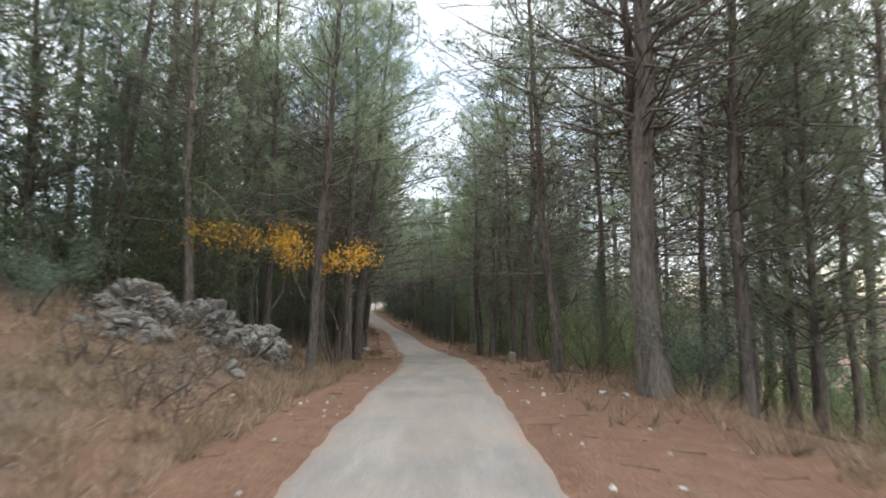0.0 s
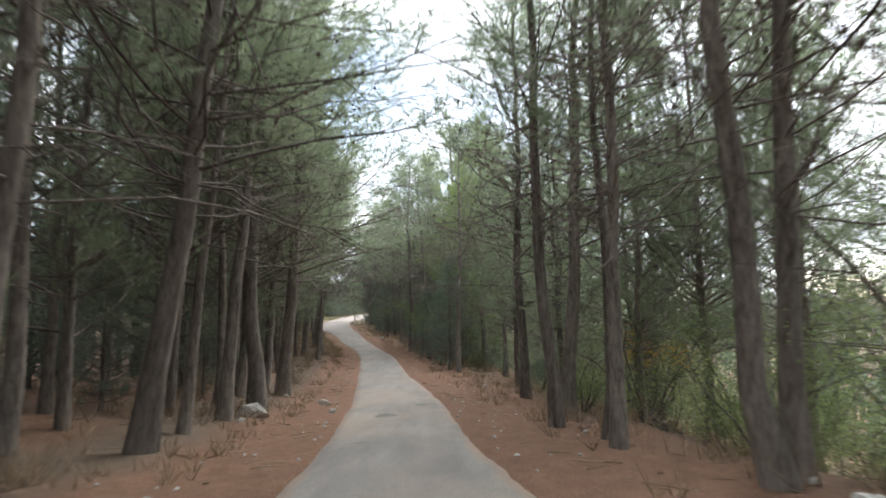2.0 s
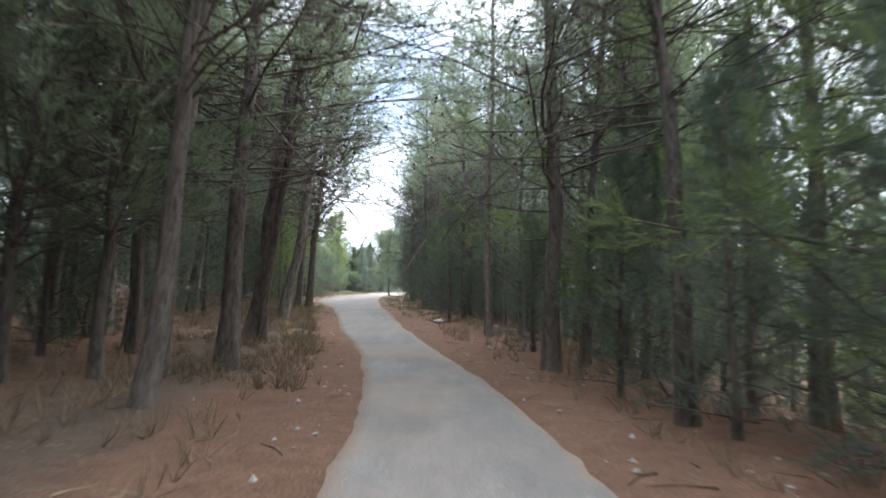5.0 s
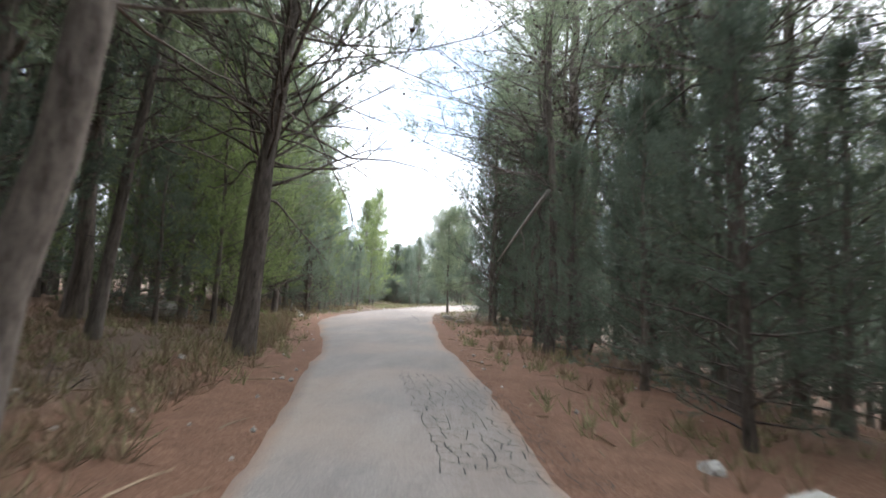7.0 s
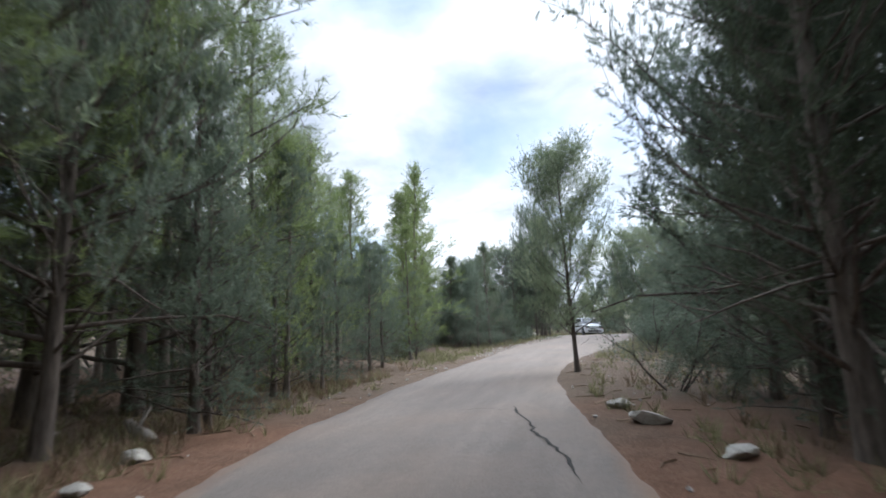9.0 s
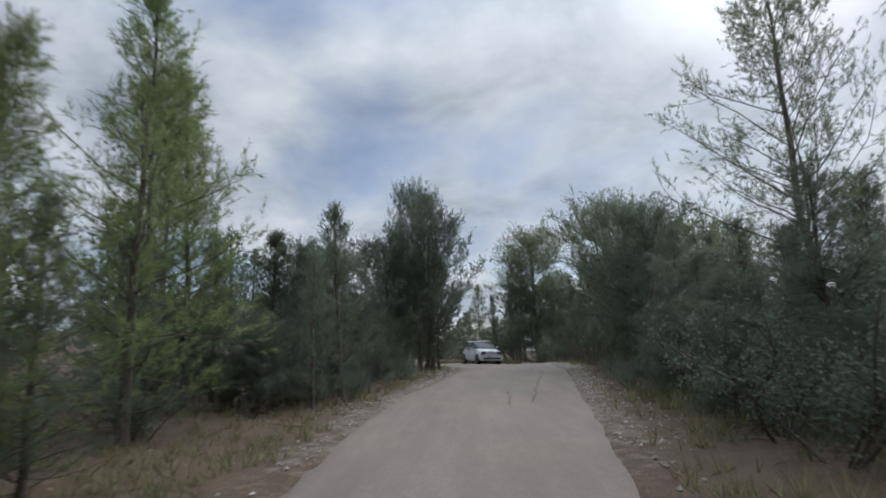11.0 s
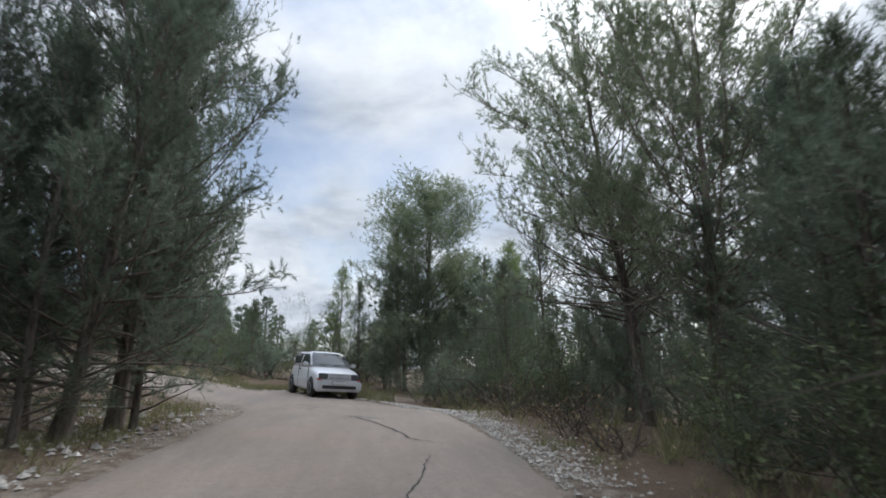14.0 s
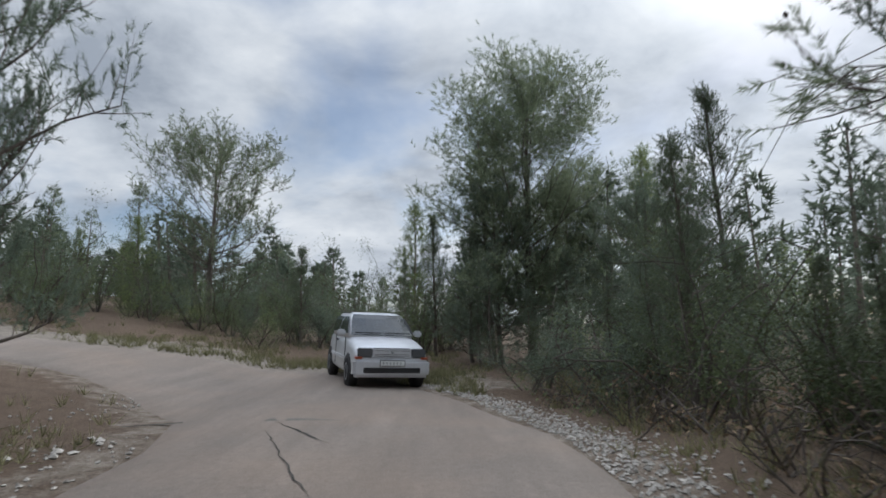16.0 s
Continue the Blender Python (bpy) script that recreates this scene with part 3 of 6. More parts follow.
def make_shrub(name, seed, h, spread, stems, clumps, per, leaf, leaf_mat, label, low=0.15, bare=0, floor=0.04, twig=1.0):
    """A bush: several crooked stems, forking twigs and clumps of small leaves."""
    rng = np.random.default_rng(seed)
    bush = new(name)
    wood, green = Shape(), Shape()
    ends = []
    for i in range(stems):
        az = i * 2.4 + rng.normal() * 0.5
        way = [math.cos(az) * spread / h, math.sin(az) * spread / h, 1.0]
        line = wander([0, 0, -0.1], way, h * rng.uniform(0.7, 1.1), 6, 0.22, rng)
        wood.tube(line, np.linspace(0.008 + 0.007 * h, 0.004, 6), 5)
        for j in range(6 + bare):
            s = rng.uniform(low, 1.0)
            p = np.array([np.interp(s, np.linspace(0, 1, 6), line[:, c]) for c in range(3)])
            tw = wander(p, rng.normal(size=3) * [1, 1, 0.5] + [0, 0, 0.3], h * twig * rng.uniform(0.15, 0.4), 4, 0.3, rng)
            wood.tube(tw, np.linspace(0.008, 0.003, 4), 3)
            ends.append(tw)
    at = []
    for i in range(clumps):
        tw = ends[rng.integers(len(ends))]
        at.append(tw[rng.integers(1, 4)] + rng.normal(size=3) * 0.05 * h)
    wood.object("stem", TWIG, bush)
    if clumps:
        at = np.array(at)
        at[:, 2] = np.where(at[:, 2] < floor, floor + 0.3 * rng.uniform(size=len(at)) * (floor > 0.1), at[:, 2])
        green.leaves(at, leaf, per, 0.07 * h ** 0.5, rng)
        green.object("foliage", leaf_mat, bush)
    tagged(bush, label, "shrub")
    return bush


PROTO = {}
SPOTS = []


def proto(kind):
    if kind in PROTO:
        return PROTO[kind], True
    n = int(kind[-1])
    if kind.startswith("pine_tall"):
        t = make_tree("pine_tree", 11 + n, 11.5, 0.105, (0.34, 0.40, 0.28, 0.44)[n], (3.2, 2.9, 3.5, 3.0)[n], 44, 9, 4, 24, 0.115, 0.0078, NEEDLE,
                      "tall grey-barked pine with bare lower limbs", dead=24, bare_twigs=5, cones=0.12, woody=0.4, shoot=0.30)
    elif kind.startswith("pine_round"):
        t = make_tree("pine_tree", 31 + n, 7.5, 0.12, (0.16, 0.30)[n], 2.9, 64, 5, 3, 16, 0.11, 0.0105, NEEDLE, "round-crowned green pine on the verge", dead=10, flat_top=True, cones=0.1, rise=0.55, woody=0.6, shoot=0.20, pads=8)
    elif kind.startswith("pine_broad"):
        t = make_tree("pine_tree", 231 + n, 9.0, 0.11, (0.14, 0.20)[n], (3.6, 3.1)[n], 56, 10, 4, 30, 0.115, 0.0085, NEEDLE, "broad pine with soft grey-green foliage down to the slope", dead=14, bare_twigs=5, cones=0.12, rise=0.35, woody=0.5, shoot=0.30, top_taper=0.75)
    elif kind.startswith("pine_old"):
        t = make_tree("pine_tree", 251 + n, 13.0, 0.22, 0.34, 4.6, 40, 9, 4, 24, 0.115, 0.0078, NEEDLE, "old thick-trunked pine with heavy bare limbs", dead=30, bare_twigs=8, dead_from=0.30, cones=0.14, woody=0.7, shoot=0.30, sides=14)
    elif kind.startswith("pine_clump"):
        t = make_tree("bushy_pine", 271 + n, 6.4, 0.12, (0.10, 0.30)[n], (2.5, 3.0)[n], (70, 52)[n], 4, 3, 26, 0.095, 0.0095, (NEEDLE_DARK, NEEDLE)[n], ("dense dark pine with upswept tufts of needles", "spreading pine with upswept tufts of needles")[n], dead=(8, 22)[n], bare_twigs=6, flat_top=True, cones=0.12, rise=(0.35, 0.45)[n], woody=0.5, shoot=0.20, plumes=(8, 9)[n])
    elif kind.startswith("pine_young"):
        t = make_tree("young_pine", 51 + n, 6.5, 0.07, 0.05, 1.9, 50, 7, 4, 24, 0.115, 0.0085, NEEDLE_BRIGHT, "slender young pine with bright needles", dead=3, rise=0.40, woody=0.2, shoot=0.28)
    elif kind.startswith("conifer"):
        t = make_tree("dark_conifer", 71 + n, 7.5, 0.10, 0.04, 2.5, 62, 8, 4, 28, 0.105, 0.0095, NEEDLE_DARK, "dense dark conifer with foliage near the ground", dead=8, rise=0.25, woody=0.2, bare_twigs=3, shoot=0.26)
    elif kind.startswith("juniper"):
        t = make_tree("juniper_tree", 91 + n, 6.0, 0.09, 0.12, (1.7, 2.2, 1.9)[n], 54, 9, 4, 26, 0.055, 0.0105, SCALE_LEAF, "dark upright juniper with feathery upswept branches", dead=7, rise=0.35, plume=True, woody=0.3, top_taper=0.97, shoot=0.26)
    elif kind.startswith("far"):
        t = make_tree("pine_tree", 111 + n, 9.5, 0.11, (0.14, 0.06, 0.22)[n], 3.1, 34, 6, 5, 10, 0.15, 0.023, (NEEDLE, NEEDLE_DARK, NEEDLE)[n], "pine standing deeper in the wood", dead=8, sides=6, bare_twigs=3, woody=0.0, shoot=0.36)
    elif kind.startswith("pine_bare"):
        t = make_tree("pine_tree", 181 + n, 11.5, 0.098, (0.50, 0.42)[n], (3.4, 4.8)[n], 38, 9, 3, 22, 0.115, 0.0075, NEEDLE, "thin-crowned pine with many bare grey limbs", dead=58, bare_twigs=8, dead_from=(0.20, 0.32)[n], cones=0.14, woody=0.9, shoot=0.28)
    elif kind.startswith("cypress"):
        t = make_tree("juniper_tree", 191 + n, 6.5, 0.12, 0.10, 2.3, 72, 10, 4, 26, 0.055, 0.0105, SCALE_LEAF, "broad dark juniper with dense upswept branches", dead=8, rise=0.38, plume=True, woody=0.3, top_taper=0.8, shoot=0.28)
    elif kind.startswith("shrub"):
        t = make_shrub("evergreen_shrub", 131 + n, (1.5, 2.2)[n], (0.9, 1.1)[n], 5, 190, 26, 0.021, LEAF, "dense green evergreen shrub under the trees")
    elif kind.startswith("dark_shrub"):
        t = make_shrub("evergreen_shrub", 141 + n, 1.8, 1.1, 5, 200, 26, 0.021, NEEDLE_DARK, "dark rounded evergreen bush on the wood floor")
    elif kind.startswith("pale_shrub"):
        t = make_shrub("leafy_shrub", 145 + n, 2.6, 1.3, 6, 200, 24, 0.026, NEEDLE_BRIGHT, "light green leafy shrub below the road")
    elif kind.startswith("orange"):
        t = make_shrub("autumn_shrub", 151 + n, 3.1, 0.42, 5, 120, 10, 0.042, ORANGE, "thin shrub with orange and yellow autumn leaves", low=0.8, floor=2.3, twig=0.4)
    elif kind.startswith("dry_bush"):
        t = make_shrub("dry_bush", 161 + n, 0.8, 0.7, 5, 22, 4, 0.03, DRY, "grey-brown dry brush on the verge", bare=1)
    elif kind.startswith("bare"):
        t = make_shrub("bare_shrub", 171 + n, 3.4, 1.3, 6, 0, 0, 0, DRY, "bare dark forked shrub with crooked limbs", bare=10, low=0.25)
    PROTO[kind] = t
    return t, False


def plant(kind, x, y, h=1.0, turn=0.0, wide=None, tilt=(0.0, 0.0), group="trees of the wood"):
    """Stand a tree of a kind on the ground, h times its own height."""
    if kind.startswith("deep"):          # too far back to pick out: one sheet of growth
        SPOTS.append((x, y, 9.0 * h))
        return None
    t, copied = proto(kind)
    w = h if wide is None else wide
    m = Matrix.LocRotScale((x, y, ground_at(x, y) - 0.04), Euler((radians(tilt[0]), radians(tilt[1]), 0.0)), (1, 1, 1)) @ Matrix.LocRotScale(None, Euler((0.0, 0.0, radians(turn))), (w, w, h))
    if copied:
        t = copy_thing(t, m)
    else:
        t.matrix_basis = m
    return tagged(t, group=group)


def beside(y, d, side):
    return float(soft_curve(np.array([y]), EY, EL if side < 0 else ER)[0]) + side * d


def free(x, y, gap):
    return float(off_road(np.array([x]), np.array([y]))[0]) > gap


# the wood on the bank side: kind, place, girth over that of the kind, height, lean
for i, (k, x, y, w, h, lean_) in enumerate((
        ("pine_tall0", -2.6, 11.6, 0.90, 0.95, 2), ("pine_tall3", -3.38, 15.9, 0.90, 0.95, 2), ("pine_tall2", -2.75, 17.0, 1.25, 1.05, 3), ("pine_tall1", -2.65, 18.3, 1.3, 1.05, 6),
        ("pine_bare0", -3.45, 20.9, 1.1, 1.0, 2), ("pine_tall2", -3.7, 23.8, 1.2, 1.05, 5), ("pine_tall0", -3.9, 25.4, 1.0, 1.0, 3), ("pine_tall0", -3.85, 26.9, 1.3, 1.0, 3),
        ("pine_tall3", -4.5, 28.2, 1.0, 1.0, 1), ("pine_tall1", -4.15, 29.7, 1.35, 1.0, 0), ("pine_tall2", -4.45, 32.9, 1.45, 1.0, 2), ("pine_tall0", -5.4, 34.4, 1.35, 1.0, 2),
        ("pine_tall0", -7.8, 38.6, 1.0, 1.05, 3), ("pine_tall2", -7.2, 41.0, 1.1, 1.0, 2), ("pine_tall3", -8.6, 45.5, 1.05, 0.95, 0), ("pine_tall1", -9.0, 50.4, 0.9, 1.0, 2),
        ("pine_tall3", -9.84, 58.2, 1.1, 1.0, 8), ("pine_tall1", -9.15, 58.5, 1.2, 1.05, 7), ("pine_tall0", -11.6, 62.4, 0.95, 1.0, 5),
        ("pine_tall2", -9.75, 63.1, 1.05, 1.0, 7), ("pine_tall2", -7.6, 48.8, 1.3, 1.0, 6), ("pine_tall1", -7.9, 53.0, 1.3, 1.0, 6))):
    plant(k, x, y, h, i * 67, w, tilt=(0, lean_))
# the wood on the falling side
plant("pine_old0", 3.5, 8.9, 1.0, 190, 1.0)
for i, (k, x, y, w, h, lean_) in enumerate((
        ("pine_bare0", 4.1, 10.0, 1.25, 1.0, -5), ("pine_bare0", 2.8, 13.3, 1.15, 1.0, -3), ("pine_tall1", 3.3, 19.9, 1.15, 1.0, 2), ("pine_tall3", 3.0, 21.7, 1.35, 1.05, -2), ("pine_bare0", 3.35, 22.0, 1.1, 1.0, 4),
        ("pine_tall0", 2.2, 23.7, 1.05, 0.95, 0), ("pine_tall3", 2.3, 24.5, 0.85, 0.9, 2), ("pine_tall1", 1.85, 25.7, 0.8, 0.95, -1), ("pine_tall2", 2.65, 28.5, 1.15, 1.0, 2), ("pine_bare0", 2.2, 31.2, 1.15, 0.95, 0),
        ("pine_bare1", 0.85, 40.4, 1.05, 0.9, 2), ("pine_tall1", -2.6, 57.0, 0.8, 1.05, 1), ("pine_tall0", -3.45, 62.2, 1.0, 1.0, 0), ("pine_tall3", -5.0, 71.0, 1.0, 1.0, 0),
        ("pine_tall1", -5.75, 73.2, 0.9, 1.0, 2), ("pine_tall2", -4.6, 69.6, 1.4, 1.1, 2), ("pine_bare1", -0.5, 47.4, 1.1, 1.0, -3), ("pine_tall2", -1.6, 50.8, 1.2, 1.0, -3), ("pine_bare1", -6.3, 46.4, 1.1, 1.0, 5), ("pine_tall2", -6.8, 49.4, 1.25, 1.0, 4), ("pine_bare1", -7.5, 52.6, 1.0, 1.0, 5), ("pine_tall0", -0.9, 51.5, 1.0, 1.0, 3))):
    plant(k, x, y, h, i * 83, w, tilt=(0, lean_))
# dark close conifers along the falling verge, with foliage to the ground
for i, (x, y, h, w) in enumerate(((0.5, 41.8, 0.66, 0.6), (1.1, 43.0, 0.72, 0.65), (0.1, 44.2, 0.75, 0.62), (0.9, 45.6, 0.8, 0.7), (-0.4, 46.4, 0.72, 0.6), (0.4, 47.8, 0.85, 0.7), (-0.9, 48.8, 0.72, 0.6), (-0.1, 50.4, 0.85, 0.75),
                                  (-1.7, 53.0, 0.62, 0.6), (-3.9, 60.6, 0.72, 0.62), (-4.35, 62.6, 0.75, 0.6), (-4.0, 64.2, 0.8, 0.6), (-5.0, 66.0, 0.8, 0.62), (-5.6, 67.8, 0.85, 0.65))):
    plant("conifer%d" % (i % 2), x, y, h, i * 61, w * 1.15, group="dark conifers")
# soft broad pines on the slope below the lane
for i, (x, y, h, w) in enumerate(((4.6, 29.6, 0.85, 0.9), (3.6, 33.2, 0.95, 0.95), (5.6, 32.6, 1.0, 1.1), (2.6, 35.4, 0.9, 0.85), (4.4, 37.2, 1.05, 1.05), (2.8, 40.6, 1.0, 0.95), (4.8, 41.6, 1.1, 1.1), (2.4, 45.2, 1.05, 1.0), (1.6, 48.6, 1.1, 1.0), (3.8, 49.0, 1.15, 1.1),
                                  (0.8, 52.2, 1.1, 1.0), (-0.2, 55.0, 1.1, 1.0), (1.4, 57.6, 1.15, 1.1), (-1.0, 60.4, 1.1, 0.95), (-2.2, 63.6, 1.05, 0.95), (-3.4, 66.6, 1.0, 0.9), (-1.0, 66.4, 1.15, 1.0), (-3.6, 69.8, 1.1, 0.95), (-1.6, 58.0, 1.0, 0.85), (0.6, 63.4, 1.15, 1.1), (-2.0, 71.0, 1.15, 1.0), (6.4, 26.4, 0.9, 0.9), (7.4, 36.0, 1.1, 1.2), (7.0, 45.0, 1.15, 1.2))):
    plant("pine_broad%d" % (i % 2), x, y, h, i * 97, w, group="broad pines below the road")
# dark thicket close behind the trunks of the bank
for i, (x, y, h, w) in enumerate(((-6.2, 27.2, 0.7, 0.75), (-7.4, 29.4, 0.8, 0.8), (-5.9, 31.0, 0.55, 0.65), (-7.2, 33.4, 0.85, 0.85), (-6.6, 35.8, 0.7, 0.75), (-8.6, 35.0, 0.9, 0.9), (-8.4, 39.6, 0.75, 0.8), (-9.6, 43.4, 0.8, 0.85), (-9.2, 48.6, 0.7, 0.75), (-10.2, 53.2, 0.8, 0.8), (-6.4, 23.6, 0.7, 0.75), (-6.0, 19.4, 0.6, 0.65), (-7.6, 16.0, 0.75, 0.8), (-11.0, 57.0, 0.8, 0.8), (-12.4, 64.8, 0.7, 0.75))):
    plant("conifer%d" % (i % 2), x, y, h, i * 43, w, group="dark thicket")
# leafy growth at the edge of the valley side
for i in range(13):
    y = 15.0 + i * 1.4
    plant("pale_shrub0", beside(y, 2.9 + 2.6 * ((i * 7) % 10) / 10, 1), y, 0.75 + 0.65 * ((i * 3) % 7) / 7, i * 77, group="shrubs below the road")
# and on the bank, behind the first trunks
for i, (x, y, h, w) in enumerate(((-8.2, 37.0, 1.0, 1.0), (-7.6, 42.4, 0.9, 0.85), (-8.4, 47.0, 1.0, 0.9), (-9.0, 41.6, 1.05, 1.05), (-10.4, 46.0, 1.05, 1.0), (-7.8, 47.8, 0.9, 0.8), (-10.6, 51.0, 1.05, 1.0), (-11.6, 55.2, 1.05, 1.0), (-6.6, 31.4, 1.0, 0.95), (-6.4, 26.0, 1.0, 0.9), (-5.6, 21.6, 1.0, 0.85), (-5.8, 17.2, 1.0, 0.85),
                                  (-13.2, 61.4, 1.1, 1.0), (-13.4, 70.0, 1.0, 1.0), (-6.0, 13.2, 0.95, 0.9), (-8.6, 11.6, 1.0, 1.0), (-5.4, 12.9, 0.62, 0.6), (8.0, 12.6, 1.1, 1.0), (10.0, 15.0, 1.2, 1.1), (6.6, 9.6, 0.9, 0.8))):
    plant("pine_broad%d" % (i % 2), x, y, h, i * 59, w, group="broad pines on the bank")
for i, (x, y, h, w) in enumerate(((3.5, 11.8, 0.42, 0.32), (4.6, 33.6, 0.36, 0.42), (5.2, 12.8, 0.5, 0.4))):
    plant("juniper1", x, y, h, i * 59, w, group="small junipers")
# the lone tree inside the bend
plant("pine_round0", -4.9, 123.0, 1.16, 90, 1.35)
plant("pine_round0", -9.35, 80.7, 0.50, 200, 0.31)
# young growth on the bank side of the long bend
for i in range(40):
    y = 66 + i * 0.75 + RNG.uniform(-0.4, 0.4)
    d = RNG.uniform(1.2, 6.5)
    x = float(soft_curve(np.array([y]), EY, EL)[0]) - d - (1.5 if y < 74 else 0)
    kind = ("pine_young0", "pine_young1", "conifer0", "pine_young0", "juniper1")[i % 5]
    plant(kind, x, y, RNG.uniform(0.85, 1.2) * (0.75 if d < 2.2 else 1.05) * (1.12 if y < 76 else 0.68), i * 47, group="young trees on the verge")
# junipers on the open bank
plant("juniper0", -15.7, 96.5, 0.72, 10, 0.85)
plant("juniper1", -15.8, 99.8, 0.76, 80, 0.85)
plant("juniper2", -13.6, 95.4, 0.8, 150)
plant("juniper0", -14.2, 100.9, 0.66, 220, 0.8)
plant("cypress0", -13.2, 107.4, 0.98, 300, 0.9)
plant("cypress0", -11.9, 107.3, 1.25, 20, 1.05)
plant("pine_clump0", -12.1, 106.0, 0.98, 60, 0.9, tilt=(0, 5))
plant("pine_clump0", -13.6, 105.3, 0.82, 170, 0.9)
plant("pine_clump0", -15.2, 101.4, 0.66, 250, 0.8)
plant("pine_clump0", -15.4, 97.6, 0.6, 20, 0.75)
for i, (x, y, h, w) in enumerate(((-11.6, 107.2, 1.08, 0.8), (-12.3, 105.4, 0.92, 0.78), (-12.9, 108.2, 0.98, 0.8), (-13.4, 106.4, 0.9, 0.75), (-14.8, 102.6, 0.6, 0.6), (-14.9, 97.0, 0.72, 0.55), (-15.9, 100.4, 0.86, 0.6), (-13.8, 93.4, 0.6, 0.5))):
    plant("conifer%d" % (i % 2), x, y, h, i * 53, w, group="dark conifers of the open bank")
plant("juniper0", -16.6, 103.5, 0.9, 33)
plant("juniper2", -17.4, 106.5, 0.9, 99)
# the falling side up to the parked car
for i, (x, y, h) in enumerate(((-5.6, 84.5, 0.9), (-4.4, 88.0, 0.9), (-3.4, 91.0, 0.95), (-4.2, 94.0, 0.85), (-2.6, 97.0, 0.95), (-3.6, 100.0, 0.9), (-3.0, 103.5, 0.95), (-1.2, 101.0, 1.0), (-1.0, 105.5, 0.9), (0.4, 109.0, 0.9), (-1.6, 93.5, 1.05), (-2.2, 112.5, 0.6), (-0.5, 114.0, 0.7))):
    plant(("conifer0", "juniper1", "conifer1", "juniper2")[i % 4], x, y, h * 0.85, i * 83, group="trees below the road")
plant("pine_clump1", -3.2, 107.5, 0.98, 160, 0.95, tilt=(0, -7))
plant("pine_clump0", -12.7, 110.5, 1.35, 300, 0.85)
plant("pine_clump0", -5.9, 122.6, 0.77, 200, 0.85)
plant("juniper0", -1.2, 118.2, 1.6, 120, 1.1)
plant("juniper1", -8.9, 124.6, 1.28, 15, 0.85)
plant("juniper0", -7.9, 124.4, 1.1, 75, 0.8)
plant("pine_round1", -3.4, 124.5, 0.74, 40, 0.85)
plant("juniper2", -3.7, 114.6, 0.95, 200, 0.95)
plant("pine_clump1", -18.0, 130.6, 1.2, 30, 1.3)
plant("juniper0", -12.9, 126.5, 0.82, 70)
plant("conifer0", -10.6, 133.0, 0.6, 12)
plant("pine_young0", -8.8, 130.0, 0.7, 12)
for i, (x, y, h) in enumerate(((-5.2, 86.2, 0.95), (-3.0, 87.0, 1.1), (-4.9, 91.0, 0.9), (-2.6, 94.6, 1.1), (-4.4, 97.2, 0.9), (-2.0, 99.0, 1.1), (-4.0, 101.8, 0.9), (-1.5, 103.0, 1.1), (-3.8, 104.8, 0.85), (-0.8, 107.5, 1.0), (-1.9, 110.0, 0.85), (-3.2, 112.0, 0.6), (0.8, 104.0, 1.2), (0.6, 98.0, 1.2), (-0.5, 91.0, 1.2))):
    plant(("conifer1", "juniper1", "conifer0", "juniper2")[i % 4], x, y, h * 0.72, i * 47, group="trees below the road")
for i in range(34):                      # the belt of trees beyond the bend
    x, y = RNG.uniform(-7, 12), RNG.uniform(120.5, 136)
    plant(("juniper1", "deep1", "far1", "deep0", "pine_young0")[i % 5], x, y, RNG.uniform(0.5, 0.85), i * 91, group="trees beyond the bend")
for i in range(30):
    x, y = RNG.uniform(-42, -10), RNG.uniform(132, 146)
    plant(("deep1", "far1", "deep0")[i % 3], x, y, RNG.uniform(0.35, 0.6), i * 91, group="trees beyond the bend")
# undergrowth and the wood behind the first rows
for x, y, h, k in ((-4.2, 12.7, 1.02, 0), (-2.35, 13.0, 1.04, 0)):
    plant("orange%d" % k, x, y, h, 40 * x, group="autumn shrubs")
for x, y, h in ((5.6, 30.5, 0.8), (6.4, 33.0, 0.75)):
    plant("orange0", x, y, h, 40 * x, group="autumn shrubs")
for x, y, h in ((3.9, 20.8, 1.1), (7.0, 24.0, 1.2), (5.4, 31.0, 0.8)):
    plant("bare0", x, y, h, 50 * x, group="bare shrubs")
for i in range(44):                      # pale leafy growth below the falling side
    y = RNG.uniform(8, 60)
    plant("pale_shrub0", beside(y, RNG.uniform(4.5, 12), 1), y, RNG.uniform(0.6, 1.3), i * 71, group="shrubs below the road")
for i in range(56):                      # dark undergrowth on the bank
    y = RNG.uniform(2, 80)
    plant(("shrub0", "shrub1", "dark_shrub0")[i % 3], beside(y, RNG.uniform(3.6, 12), -1), y, RNG.uniform(0.6, 1.4), i * 37, group="undergrowth")
for i in range(34):
    y = RNG.uniform(33, 84)
    plant(("dark_shrub0", "shrub0")[i % 2], beside(y, RNG.uniform(2.6, 9), 1), y, RNG.uniform(0.5, 1.3), i * 29, group="undergrowth")
for i in range(22):                      # low growth on the open bank
    y = RNG.uniform(86, 108)
    plant(("shrub0", "dark_shrub0", "dry_bush0")[i % 3], beside(y, RNG.uniform(2.0, 9.0), -1), y, RNG.uniform(0.4, 0.9), i * 67, group="undergrowth")
for i in range(36):                      # dry brush at the foot of the outcrop
    y = RNG.uniform(3, 16)
    plant("dry_bush0", beside(y, RNG.uniform(1.0, 4.2), -1), y, RNG.uniform(0.5, 1.1), i * 67, group="dry brush")
